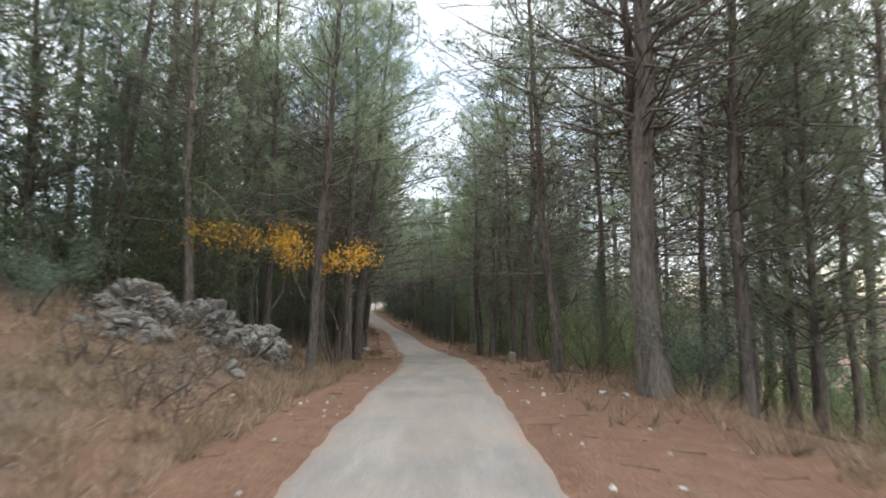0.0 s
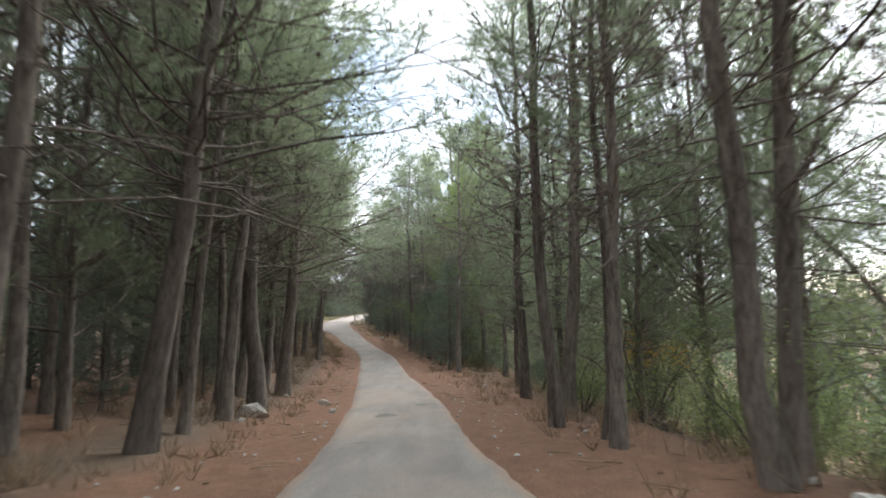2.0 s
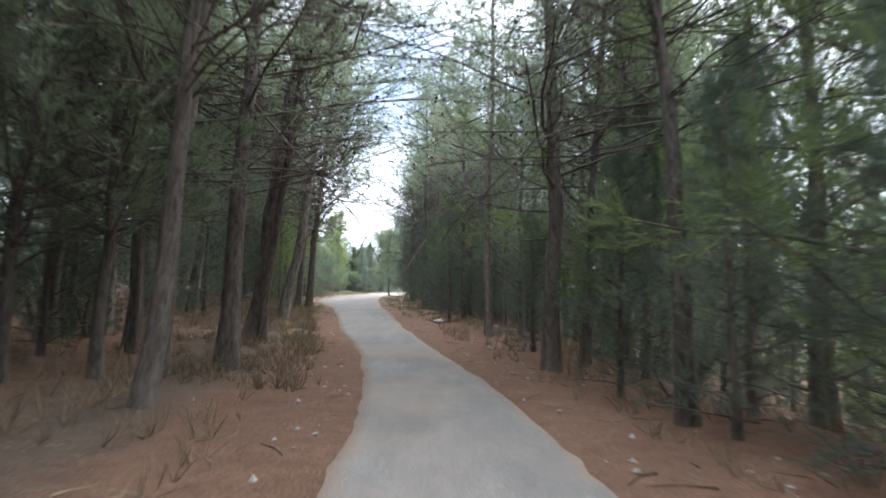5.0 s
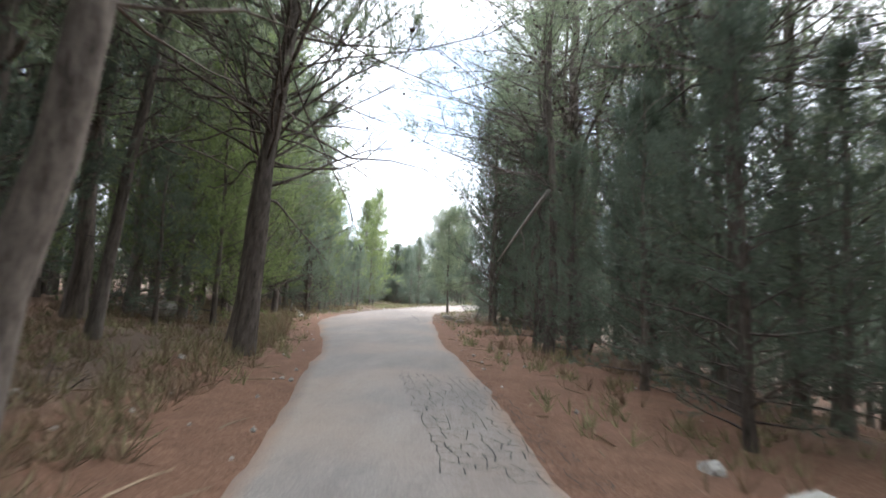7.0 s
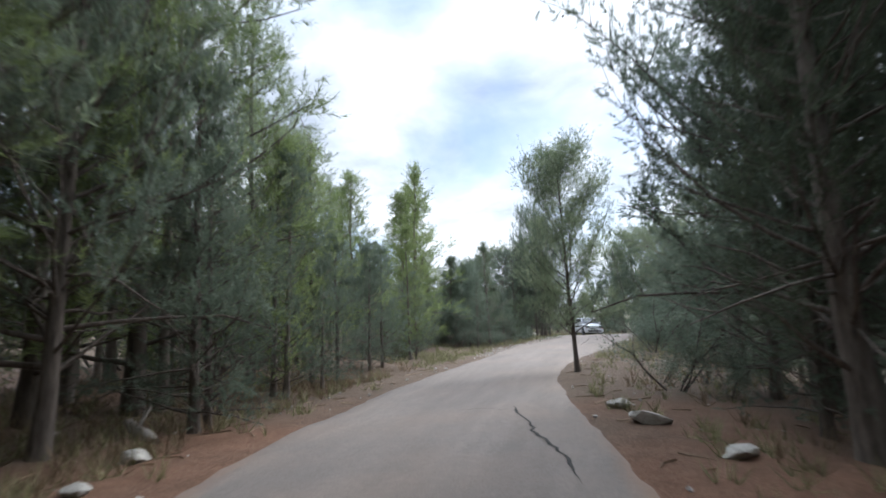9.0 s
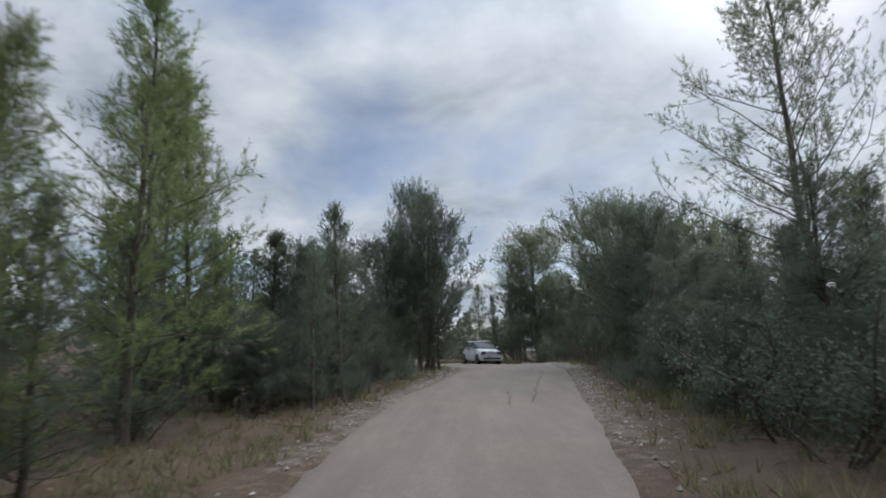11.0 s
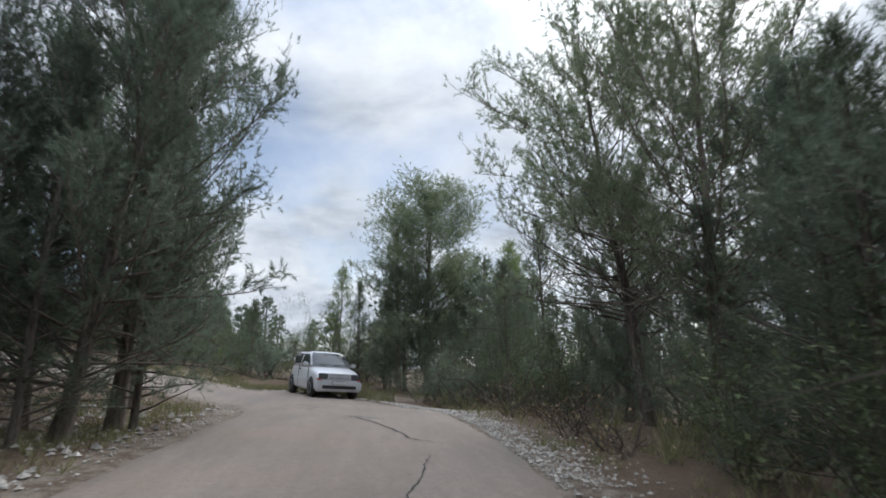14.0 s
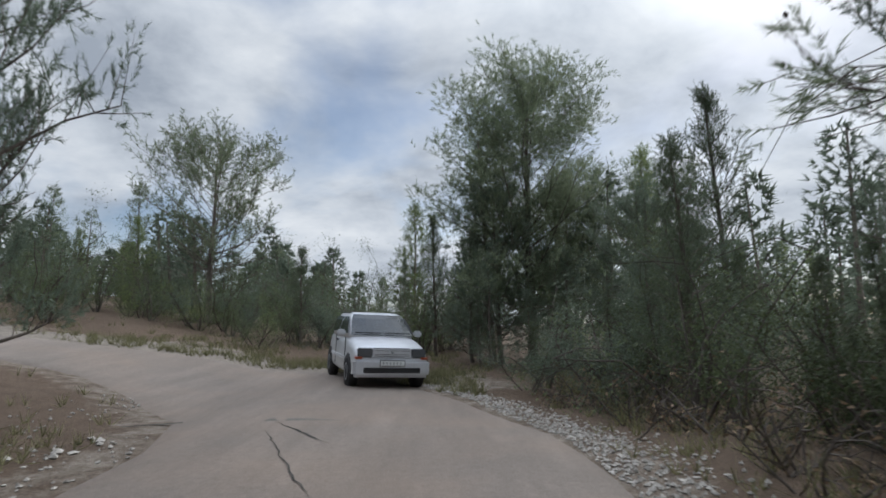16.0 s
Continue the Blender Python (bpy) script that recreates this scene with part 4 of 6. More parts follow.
for i in range(30):                      # thick brush on the slope behind the car
    y = RNG.uniform(110, 121)
    x = RNG.uniform(-6.2, 1.0) - max(0.0, (y - 115) * 0.25)
    if free(x, y, 0.9):
        plant(("dark_shrub0", "shrub0", "shrub1", "dry_bush0")[i % 4], x, y, RNG.uniform(0.6, 1.2), i * 43, group="undergrowth")
for i in range(46):
    y = RNG.uniform(84, 118)
    plant(("shrub0", "dark_shrub0", "shrub1")[i % 3], beside(y, RNG.uniform(1.3, 6), 1), y, RNG.uniform(0.45, 1.1), i * 41, group="undergrowth")
for i in range(40):                      # bushes beyond the turning place
    x, y = RNG.uniform(-34, -6), RNG.uniform(121, 142)
    if free(x, y, 2.0):
        plant(("shrub1", "dark_shrub0", "shrub0")[i % 3], x, y, RNG.uniform(0.7, 1.3), i * 31, group="undergrowth")
for i in range(18):                      # thickets of young pine on the bank
    y = RNG.uniform(4, 64)
    x = beside(y, RNG.uniform(5.5, 11), -1)
    plant(("conifer0", "pine_young0", "conifer1")[i % 3], x, y, RNG.uniform(0.55, 1.0), i * 67, group="thicket")
for i in range(8):
    y = RNG.uniform(30, 70)
    x = beside(y, RNG.uniform(6, 12), 1)
    plant(("conifer0", "pine_young1", "conifer1")[i % 3], x, y, RNG.uniform(0.7, 1.1), i * 67, group="thicket")
# tall crowns close behind the first rows
for i in range(22):
    y = -2 + i * 3.6 + RNG.uniform(-0.8, 0.8)
    plant("far%d" % (i % 3), beside(y, RNG.uniform(6.0, 9.0), -1), y, RNG.uniform(1.1, 1.4), i * 97, group="deeper wood")
for i in range(9):
    y = 4 + i * 7.5 + RNG.uniform(-1, 1)
    plant("far%d" % (2 * (i % 2)), beside(y, RNG.uniform(8.5, 12), 1), y, RNG.uniform(1.2, 1.5), i * 97, group="deeper wood")
for i in range(15):                      # dark trunks down the slope inside the long bend
    y = 53 + i * 2.1
    plant("far1", beside(y, RNG.uniform(6.0, 12.5), 1), y, RNG.uniform(0.8, 1.15), i * 97, group="deeper wood")
# the deeper wood
for i in range(84):
    y = RNG.uniform(-10, 160)
    side = -1 if i % 2 else 1
    d = RNG.uniform(9.0, 20.0) if y < 84 else RNG.uniform(8.0, 26.0)
    x = beside(y, d, side)
    if not free(x, y, 5.0) or (y > 110 and -15 < x < -4 and y < 124) or (side > 0 and y < 52):
        continue
    low = 0.62 if y > 84 and side < 0 else 0.8 if y > 84 else 1.0
    plant("deep%d" % (i % 2), x, y, RNG.uniform(0.8, 1.25) * low, i * 53, group="deeper wood")

# closed wood at the back, where trunk stands behind trunk
for i in range(46):
    y = -4 + i * 1.5 + RNG.uniform(-0.6, 0.6)
    plant("deep%d" % (i % 2), beside(y, RNG.uniform(9.0, 17.0), -1), y, RNG.uniform(0.85, 1.25), i * 53, group="deeper wood")
for i in range(46):
    y = 2 + i * 1.55 + RNG.uniform(-0.6, 0.6)
    if 16 < y < 44 and i % 3:
        plant("pale_shrub0", beside(y, RNG.uniform(5.5, 15.0), 1), y, RNG.uniform(1.5, 2.4), i * 59, group="shrubs below the road")
    else:
        plant("deep%d" % (i % 2), beside(y, RNG.uniform(16.0, 28.0), 1), y, RNG.uniform(0.7, 1.0) * (1.0 if y > 50 else 0.6), i * 59, group="deeper wood")
for i in range(16):                      # crowns over the lane before the first rise
    y = 34 + i * 1.6
    plant("far%d" % (2 * (i % 2)), beside(y, RNG.uniform(5.0, 8.0), -1), y, RNG.uniform(1.0, 1.25), i * 71, group="deeper wood")
for i in range(16):                      # the thicket behind the open bank
    y = 90 + i * 1.5
    plant(("deep1", "juniper1")[i % 2], beside(y, RNG.uniform(7.5, 14.0), -1), y, RNG.uniform(0.5, 0.75), i * 71, group="thicket")

# thin-crowned pines reaching over the lane
for i, (x, y, h, w) in enumerate(((5.0, 9.0, 1.0, 1.1), (6.4, 11.5, 1.05, 1.1), (4.6, 12.6, 0.95, 1.0), (8.0, 9.6, 1.1, 1.2), (7.2, 15.0, 1.0, 1.1), (9.6, 13.0, 1.1, 1.2), (5.2, 17.6, 1.0, 1.1), (10.5, 17.0, 1.1, 1.2),
                                  (-4.6, 15.4, 1.05, 1.1), (-4.4, 19.6, 1.0, 1.0), (-5.4, 12.0, 1.0, 1.1), (-4.8, 23.0, 1.1, 1.1), 
                                  (-2.0, 61.0, 1.05, 1.5), (-2.6, 65.4, 1.05, 1.4), (-5.4, 69.6, 0.95, 1.3))):
    plant("pine_bare%d" % (w > 1.2), x, y, h, i * 83, 1.0, group="thin-crowned pines")
# heavy crowns at the mouth of the long bend
for i, (x, y, h, w) in enumerate(((-14.8, 72.4, 1.2, 0.95), (-16.4, 75.6, 1.2, 1.0), (-18.4, 73.0, 1.4, 1.1))):
    plant("far%d" % (2 * (i % 2)), x, y, h * 0.85, i * 67, w * 0.85, group="heavy-crowned pines")
for i, (x, y, h, w) in enumerate(((-6.2, 74.6, 0.95, 0.9), (-5.4, 76.2, 1.0, 0.9), (-4.8, 72.0, 1.05, 0.9), (-3.6, 74.0, 1.1, 0.9))):
    plant(("conifer0", "pine_tall1")[i % 2], x, y, h, i * 67, w, group="dark conifers")
for i, (x, y, h) in enumerate(((-2.7, 116.8, 0.78), (-1.9, 114.4, 0.52), (-3.5, 119.5, 0.7), (-1.2, 117.5, 0.62), (-0.5, 112.5, 0.52), (-2.4, 112.8, 0.5), (-5.4, 120.6, 0.45), (-6.6, 121.8, 0.45))):
    plant(("conifer1", "juniper1", "conifer0", "juniper2")[i % 4], x, y, h, i * 67, group="trees below the road")
for i in range(16):                      # the close stand on the far side of the bend
    x, y = -21.5 - 0.75 * i + RNG.uniform(-0.5, 0.5), 130.8 + 0.45 * i + RNG.uniform(0, 3.5)
    plant(("pine_young1", "conifer0", "far0", "pale_shrub0")[i % 4], x, y, RNG.uniform(0.36, 0.52) * (2.0 if i % 4 == 3 else 1.0), i * 31, group="stand beyond the bend")
for i in range(6):
    y = 9 + i * 3.4
    plant("far%d" % (i % 3), beside(y, RNG.uniform(4.8, 7.5), -1), y, RNG.uniform(1.05, 1.3), i * 71, group="deeper wood")
for i, (x, y, h) in enumerate(((8.5, 23.0, 1.1), (11.0, 27.0, 1.2), (9.0, 31.0, 1.1), (13.0, 24.0, 1.3), (7.0, 36.0, 1.2), (12.0, 35.0, 1.3), (14.0, 18.0, 1.3), (10.5, 20.5, 1.2))):
    plant(("far0", "pine_bare0")[i % 2], x, y, h, i * 67, group="deeper wood")
for i in range(5):                       # crowns over the falling side
    y = 43 + i * 3.0
    plant("pine_young%d" % (i % 2), beside(y, RNG.uniform(3.2, 6.5), 1), y, RNG.uniform(1.2, 1.5), i * 71, group="young trees on the verge")
for i, (x, y, h) in enumerate(((-5.8, 78.0, 1.2), (-4.2, 73.0, 1.4), (-3.8, 77.4, 1.4), (-2.6, 75.6, 1.5), (-2.0, 79.0, 1.4), (-3.2, 81.2, 1.2), (-4.8, 82.6, 1.0))):
    plant("far1", x, y, h * 0.85, i * 71, group="dark conifers")
for i in range(22):                      # close growth under the young trees of the bend
    y = RNG.uniform(73, 86)
    plant(("conifer0", "shrub1", "dark_shrub0", "pine_young1")[i % 4], beside(y, RNG.uniform(3.4, 7.5), -1), y, (0.42, 1.2, 1.2, 0.5)[i % 4] * RNG.uniform(0.8, 1.25), i * 31, group="undergrowth")
for i in range(24):                      # dark bushes over the open bank
    y = RNG.uniform(92, 107)
    plant(("dark_shrub0", "shrub1")[i % 2], beside(y, RNG.uniform(1.8, 7.5), -1), y, RNG.uniform(0.55, 1.0), i * 31, group="undergrowth")
for i in range(2):                       # crowns rising from the slope
    y = 58 + i * 3.4
    plant("far%d" % (2 * (i % 2)), beside(y, RNG.uniform(6.0, 10.0), 1), y, RNG.uniform(1.3, 1.55), i * 71, group="deeper wood")
for i, (x, y, h) in enumerate(((-2.7, 61.5, 0.8), (-1.9, 63.4, 0.8))):
    plant("conifer%d" % (i % 2), x, y, h, i * 71, group="dark conifers")
for i in range(18):                      # brush on the inner verge of the bend
    y = RNG.uniform(73, 86)
    plant(("dark_shrub0", "dry_bush0", "shrub0")[i % 3], beside(y, RNG.uniform(1.4, 4.5), 1), y, RNG.uniform(0.35, 0.75), i * 31, group="undergrowth")
for x, y, h in ((-6.5, 12.6, 2.2), (-8.5, 13.0, 2.4), (-10.2, 14.0, 2.5), (-7.6, 15.5, 2.5)):
    plant("pale_shrub0", x, y, h, 40 * x, group="shrubs on the bank")
for i, (k, x, y, h) in enumerate((("conifer0", -2.6, 109.2, 0.55), ("juniper2", -1.8, 107.0, 0.6), ("conifer1", -0.5, 108.8, 0.7), ("juniper1", -2.0, 104.0, 0.7))):
    plant(k, x, y, h, i * 91, group="trees below the road")
plant("dark_shrub0", 4.2, 9.2, 1.0, 30, group="undergrowth")
plant("dark_shrub0", 4.9, 9.9, 0.9, 130, group="undergrowth")
for i, (x, y, h) in enumerate(((-7.0, 89.3, 0.9), (-6.2, 90.6, 1.2), (-5.6, 88.6, 1.2), (-6.4, 92.4, 1.0), (-5.6, 93.8, 1.2), (-6.6, 87.4, 0.8))):
    plant("pine_clump0", x, y, h * 0.26, i * 73, h * 0.36, group="undergrowth")
for i, (x, y, h, w) in enumerate(((5.6, 28.4, 1.45, 0.95), (7.0, 31.4, 1.1, 1.0))):
    plant("pine_clump1", x, y, h, i * 73, w, group="dark pines below the road")
for i, (x, y, h, w) in enumerate(((-5.2, 31.6, 1.5, 1.15), (-5.9, 36.2, 1.5, 1.2), (-6.6, 40.2, 1.45, 1.15), (-5.1, 27.4, 1.55, 1.05), (-10.7, 64.6, 1.6, 1.2))):
    plant("pine_clump1", x, y, h, i * 73, w, tilt=(0, 4), group="heavy crowns on the bank")
plant("pine_clump0", -3.2, 64.8, 0.9, 210, 0.8, group="dark conifers")
for i, (x, y, h) in enumerate(((5.2, 15.4, 1.5), (6.6, 18.4, 1.7), (4.9, 21.2, 1.3), (6.2, 23.0, 1.6), (5.0, 26.0, 1.35), (7.6, 20.6, 1.8))):
    plant("pale_shrub0", x, y, h, i * 73, group="shrubs below the road")
for i in range(18):                      # low pine growth on the open bank
    y = RNG.uniform(92, 104)
    h = RNG.uniform(0.16, 0.30)
    plant("pine_clump0", beside(y, RNG.uniform(1.8, 4.8), -1), y, h, i * 73, h * 1.5, group="low pines of the open bank")
for i in range(16):                      # low dark bushes on the inner verge
    y = RNG.uniform(89, 101)
    plant(("dark_shrub0", "shrub0")[i % 2], beside(y, RNG.uniform(0.9, 2.4), 1), y, RNG.uniform(0.3, 0.55), i * 73, group="undergrowth")
for i in range(22):                      # and low bushes down to the lane
    y = RNG.uniform(91, 104)
    plant("dark_shrub0", beside(y, RNG.uniform(1.0, 3.4), -1), y, RNG.uniform(0.25, 0.5), i * 73, group="low bushes of the open bank")
for i, (k, x, y, h) in enumerate((("conifer0", -4.6, 97.6, 0.75), ("juniper1", -4.0, 99.6, 0.9), ("conifer0", -3.2, 95.8, 0.9), ("juniper2", -4.9, 101.4, 0.8), ("conifer0", -5.2, 90.4, 0.62), ("juniper1", -4.0, 92.2, 0.85), ("conifer0", -2.8, 98.2, 0.9), ("conifer0", -3.4, 88.8, 0.8),
                                 ("juniper1", -14.6, 98.6, 0.8), ("juniper2", -15.6, 101.6, 0.8), ("conifer0", -16.6, 99.6, 0.6), ("juniper2", -16.2, 94.0, 0.8), ("conifer0", -17.6, 104.6, 0.6))):
    plant(k, x, y, h, i * 91, group="trees of the open stretch")
for i, (x, y) in enumerate(((-11.6, 57.4), (-12.2, 60.8), (-13.0, 63.6), (-14.0, 66.2), (-15.0, 69.0), (-13.4, 58.8))):
    plant("far%d" % (2 * (i % 2)), x, y, 1.05, i * 71, tilt=(0, 3), group="deeper wood")
for i in range(12):
    y = 11 + i * 1.9
    plant("deep%d" % (i % 2), beside(y, RNG.uniform(6.0, 10.0), -1), y, RNG.uniform(1.1, 1.35), 0)
for i in range(22):
    plant("deep%d" % (i % 2), RNG.uniform(0.5, 14.0), RNG.uniform(60, 84), RNG.uniform(1.0, 1.5), 0)
for i, (k, x, y, h) in enumerate((("conifer0", -1.2, 60.6, 0.75), ("conifer0", -2.8, 66.8, 0.75), ("conifer1", -1.4, 65.6, 0.7), ("conifer1", -0.4, 68.4, 0.75), ("conifer0", -13.2, 97.2, 0.5), ("juniper0", -14.4, 99.6, 0.62), ("cypress0", -15.4, 103.2, 0.68))):
    plant(k, x, y, h, i * 57, group="trees of the open stretch")
for i, (k, x, y, h) in enumerate((("conifer0", -3.2, 68.6, 0.75), ("conifer1", -2.2, 70.4, 0.8), ("conifer0", -1.2, 72.0, 0.85), ("conifer1", -2.6, 65.8, 0.6), ("conifer0", 0.2, 74.4, 0.9), ("dark_shrub0", -3.7, 67.2, 1.0), ("dark_shrub0", -3.0, 70.0, 1.2), ("dark_shrub0", -2.0, 67.6, 1.2), ("shrub1", -1.0, 69.6, 1.2),
                                 ("cypress0", -6.0, 76.6, 1.35), ("cypress0", -6.9, 74.4, 1.15), ("cypress0", -4.4, 77.8, 1.4))):
    plant(k, x, y, h, i * 57, group="dark conifers")
for i, (x, y, h) in enumerate(((-15.6, 74.4, 1.2), (-17.2, 76.4, 1.3), (-14.6, 71.2, 1.2), (-12.5, 68.2, 0.85), (-12.1, 66.2, 0.65), (-13.2, 70.0, 1.0), (-13.2, 66.8, 1.0))):
    plant("pine_young0", x, y, h, i * 57, group="young trees on the verge")
# heavy dark trees at the inner side of the long bend
for i, (k, x, y, h, w) in enumerate((("conifer0", -6.9, 75.4, 0.95, 0.85), ("conifer1", -6.7, 77.6, 1.15, 0.95), ("conifer0", -6.5, 79.9, 1.05, 0.9), ("pine_clump0", -6.3, 77.0, 1.4, 1.1), ("conifer1", -5.2, 78.6, 1.35, 1.05), ("pine_broad0", -5.4, 76.4, 1.05, 0.85), ("conifer0", -5.6, 82.0, 0.9, 0.85), ("pine_broad1", -4.2, 81.0, 1.0, 0.9), ("conifer0", -4.0, 74.6, 1.3, 1.0),
                                     ("pine_broad0", -4.6, 90.8, 1.0, 0.9), ("conifer1", -6.0, 88.6, 0.62, 0.75), ("conifer0", -6.3, 91.6, 0.55, 0.7), ("conifer1", -5.6, 94.2, 0.66, 0.75), ("conifer0", -5.2, 96.8, 0.7, 0.75), ("conifer0", -4.4, 102.2, 0.82, 0.8), ("pine_clump0", -4.3, 99.7, 0.8, 0.85), ("pine_clump1", -2.4, 99.9, 0.72, 0.8), ("pine_clump1", -3.6, 104.8, 0.92, 0.9), ("pine_clump0", -4.8, 95.0, 0.45, 0.6), ("conifer1", -3.9, 101.2, 0.88, 0.8), ("juniper2", -3.8, 101.4, 1.05, 0.9), ("conifer0", -2.4, 103.8, 0.85, 0.85), ("pine_broad0", -1.4, 107.4, 0.45, 0.6),
                                     ("pine_clump0", -2.6, 119.2, 0.7, 0.8), ("conifer1", -3.4, 117.0, 0.55, 0.7), ("conifer0", -1.6, 112.6, 0.62, 0.7), ("conifer1", -6.8, 122.4, 0.66, 0.75), ("conifer0", -4.2, 121.4, 0.7, 0.8), ("pine_clump0", -2.2, 110.2, 0.85, 0.8), ("pine_clump0", -1.9, 105.4, 0.85, 0.9), ("conifer0", -2.6, 97.4, 0.7, 0.85))):
    plant(k, x, y, h, i * 67, w, group="dark trees of the inner verge")
# close pines on the outer side of the long bend
for i, (k, x, y, h, w) in enumerate((("pine_broad0", -14.4, 70.6, 1.05, 0.85), ("pine_clump0", -14.2, 73.4, 1.2, 0.85), ("pine_clump0", -12.6, 58.6, 1.35, 1.2), ("pine_clump0", -13.4, 61.8, 1.4, 1.25), ("conifer0", -13.7, 75.2, 0.8, 0.75), ("pine_broad0", -14.9, 75.8, 0.95, 0.8), ("conifer1", -13.9, 77.4, 0.75, 0.7), ("pine_broad1", -15.2, 78.4, 0.85, 0.75), ("conifer0", -14.0, 79.6, 0.62, 0.65), ("pine_broad0", -15.6, 81.2, 0.72, 0.7), ("conifer1", -14.2, 81.8, 0.55, 0.6), ("conifer0", -15.2, 84.0, 0.66, 0.55), ("conifer1", -14.4, 86.2, 0.5, 0.55), ("pine_broad1", -16.4, 72.6, 1.1, 0.9), ("pine_broad0", -17.0, 77.0, 1.0, 0.9))):
    plant(k, x, y, h, i * 71, w, group="close pines of the bend")
# crowns hanging towards the lane from the bank
for i, (x, y, h, w) in enumerate(((-6.0, 33.6, 1.1, 1.0), (-6.5, 36.8, 1.05, 1.0), (-5.9, 28.6, 1.05, 0.85), (-7.6, 43.4, 1.0, 0.95), (-5.2, 24.6, 1.1, 0.85), (-8.6, 49.8, 1.0, 0.9))):
    plant("pine_broad%d" % (i % 2), x, y, h, i * 101, w, group="broad pines on the bank")
# a pine with a snapped branch hanging from its trunk
torn = plant("pine_tall3", -5.35, 66.75, 1.0, 140)
hang = Shape()
hang.tube([(-5.38, 66.74, 2.95), (-5.55, 66.74, 2.72), (-5.8, 66.86, 2.38), (-6.1, 67.02, 1.95), (-6.42, 67.2, 1.5)], [0.05, 0.045, 0.035, 0.026, 0.014], 6)
hang.tube([(-5.95, 66.95, 2.15), (-5.88, 66.9, 1.95), (-5.86, 66.9, 1.7)], [0.014, 0.01, 0.006], 4)
stick = hang.object("broken_branch", PALE_WOOD, torn, "pale bare snapped branch")
stick.matrix_parent_inverse = torn.matrix_basis.inverted()
# bushes in front of the belt beyond the bend
for i in range(34):
    u = RNG.uniform(0, 1)
    x, y = -9.0 - 26 * u + RNG.uniform(1.5, 4.5), 121.5 + 17 * u + RNG.uniform(1.5, 5.5)
    if free(x, y, 2.6):
        plant(("shrub1", "dark_shrub0", "pale_shrub0")[i % 3], x, y, RNG.uniform(0.8, 1.5), i * 31, group="undergrowth")
for i in range(26):                      # low dark growth covering the open bank
    y = RNG.uniform(84, 104)
    plant(("dark_shrub0", "shrub0")[i % 2], beside(y, RNG.uniform(1.6, 7.0), -1), y, RNG.uniform(0.3, 0.7), i * 67, group="undergrowth")


def far_wood(spots, seed):
    """Rows of distant pines: a trunk and a loose crown of needle tufts each, one sheet of growth."""
    rng = np.random.default_rng(seed)
    wood, green = Shape(), Shape()
    root = new("far_wood")
    for x, y, h in spots:
        z = ground_at(x, y)
        wood.tube([(x, y, z - 0.2), (x + 0.05 * h * rng.normal(), y, z + h)], [0.13, 0.03], 4)
        near = float(off_road(np.array([x]), np.array([y]))[0]) < 17.0
        k = 260 if near else 110         # finer needles where the wood stands closer
        u = rng.uniform(0.10, 1.0, k)
        a = rng.uniform(0, 6.28, k)
        r = 0.30 * h * (1.05 - u) ** 0.7 * rng.uniform(0.3, 1.1, k)
        at = np.stack([x + r * np.cos(a), y + r * np.sin(a), z + u * h], 1)
        green.blades(at, np.stack([np.cos(a), np.sin(a), 0.4 + 0 * a], 1), 0.30 if near else 0.55, 0.065 if near else 0.15, 7 if near else 6, 0.7, rng)
    wood.object("trunks", BARK, root)
    green.object("crowns", NEEDLE_DARK, root)
    return tagged(root, "dark closed pine wood seen between the nearer trunks", "wood", kind="stuff")


spots = SPOTS
for i in range(330):
    y = RNG.uniform(-40, 125)
    s_ = -1 if i % 2 else 1
    x = beside(min(y, 105.0), RNG.uniform(20, 48), s_)
    if free(x, y, 14.0):
        spots.append((x, y, RNG.uniform(7.0, 11.0) * (0.62 if y > 84 else 0.7 if s_ > 0 and y < 55 else 1.0)))
for i in range(90):
    x, y = RNG.uniform(-60, 50), RNG.uniform(146, 175)
    spots.append((x, y, RNG.uniform(3.5, 5.5)))
far_wood(spots, 77)


# ---- stones, brush and litter ----
PALE_ROCK = material("pale_limestone", (0.22, 0.20, 0.17), (0.58, 0.55, 0.50), 3, 18, 0.95, 0.6, 9, 0.2, per_object=0.15)


def stone_mesh(seed, rough=0.28, cuts=2, pale=False):
    bm = bmesh.new()
    bmesh.ops.create_icosphere(bm, subdivisions=cuts, radius=1.0)
    rng = np.random.default_rng(seed)
    off = rng.uniform(-5, 5, 3)
    planes = [(unit(rng.normal(size=3)), rng.uniform(0.42, 0.8)) for _ in range(10)]
    for v in bm.verts:
        p = np.array(v.co)
        for nrm, dd in planes:
            over = p @ nrm - dd
            if over > 0:
                p = p - nrm * over * 0.9
        p *= 1 + rough * (noise.noise(Vector(p * 1.7 + off)))
        v.co = p
    me = bpy.data.meshes.new("rock")
    bm.to_mesh(me)
    bm.free()
    me.materials.append(PALE_ROCK if pale else ROCK)
    return me


ROCKS = [stone_mesh(s, 0.22, 3) for s in range(5)] + [stone_mesh(s, 0.2, 2, True) for s in range(5, 10)]


def rock(x, y, sx, sy, sz, k, turn=0.0, sink=0.35, label="grey-white limestone rock half sunk in litter", group="rocks"):
    ob = new("rock", ROCKS[k % 5 + (0 if group == "outcrop boulders" else 5)])
    ob.matrix_basis = Matrix.LocRotScale((x, y, ground_at(x, y) + sz * (1 - 2 * sink)), Euler((0.2 * math.sin(k), 0.2 * math.cos(k * 3), radians(turn))), (sx, sy, sz))
    return tagged(ob, label, "rock", group)


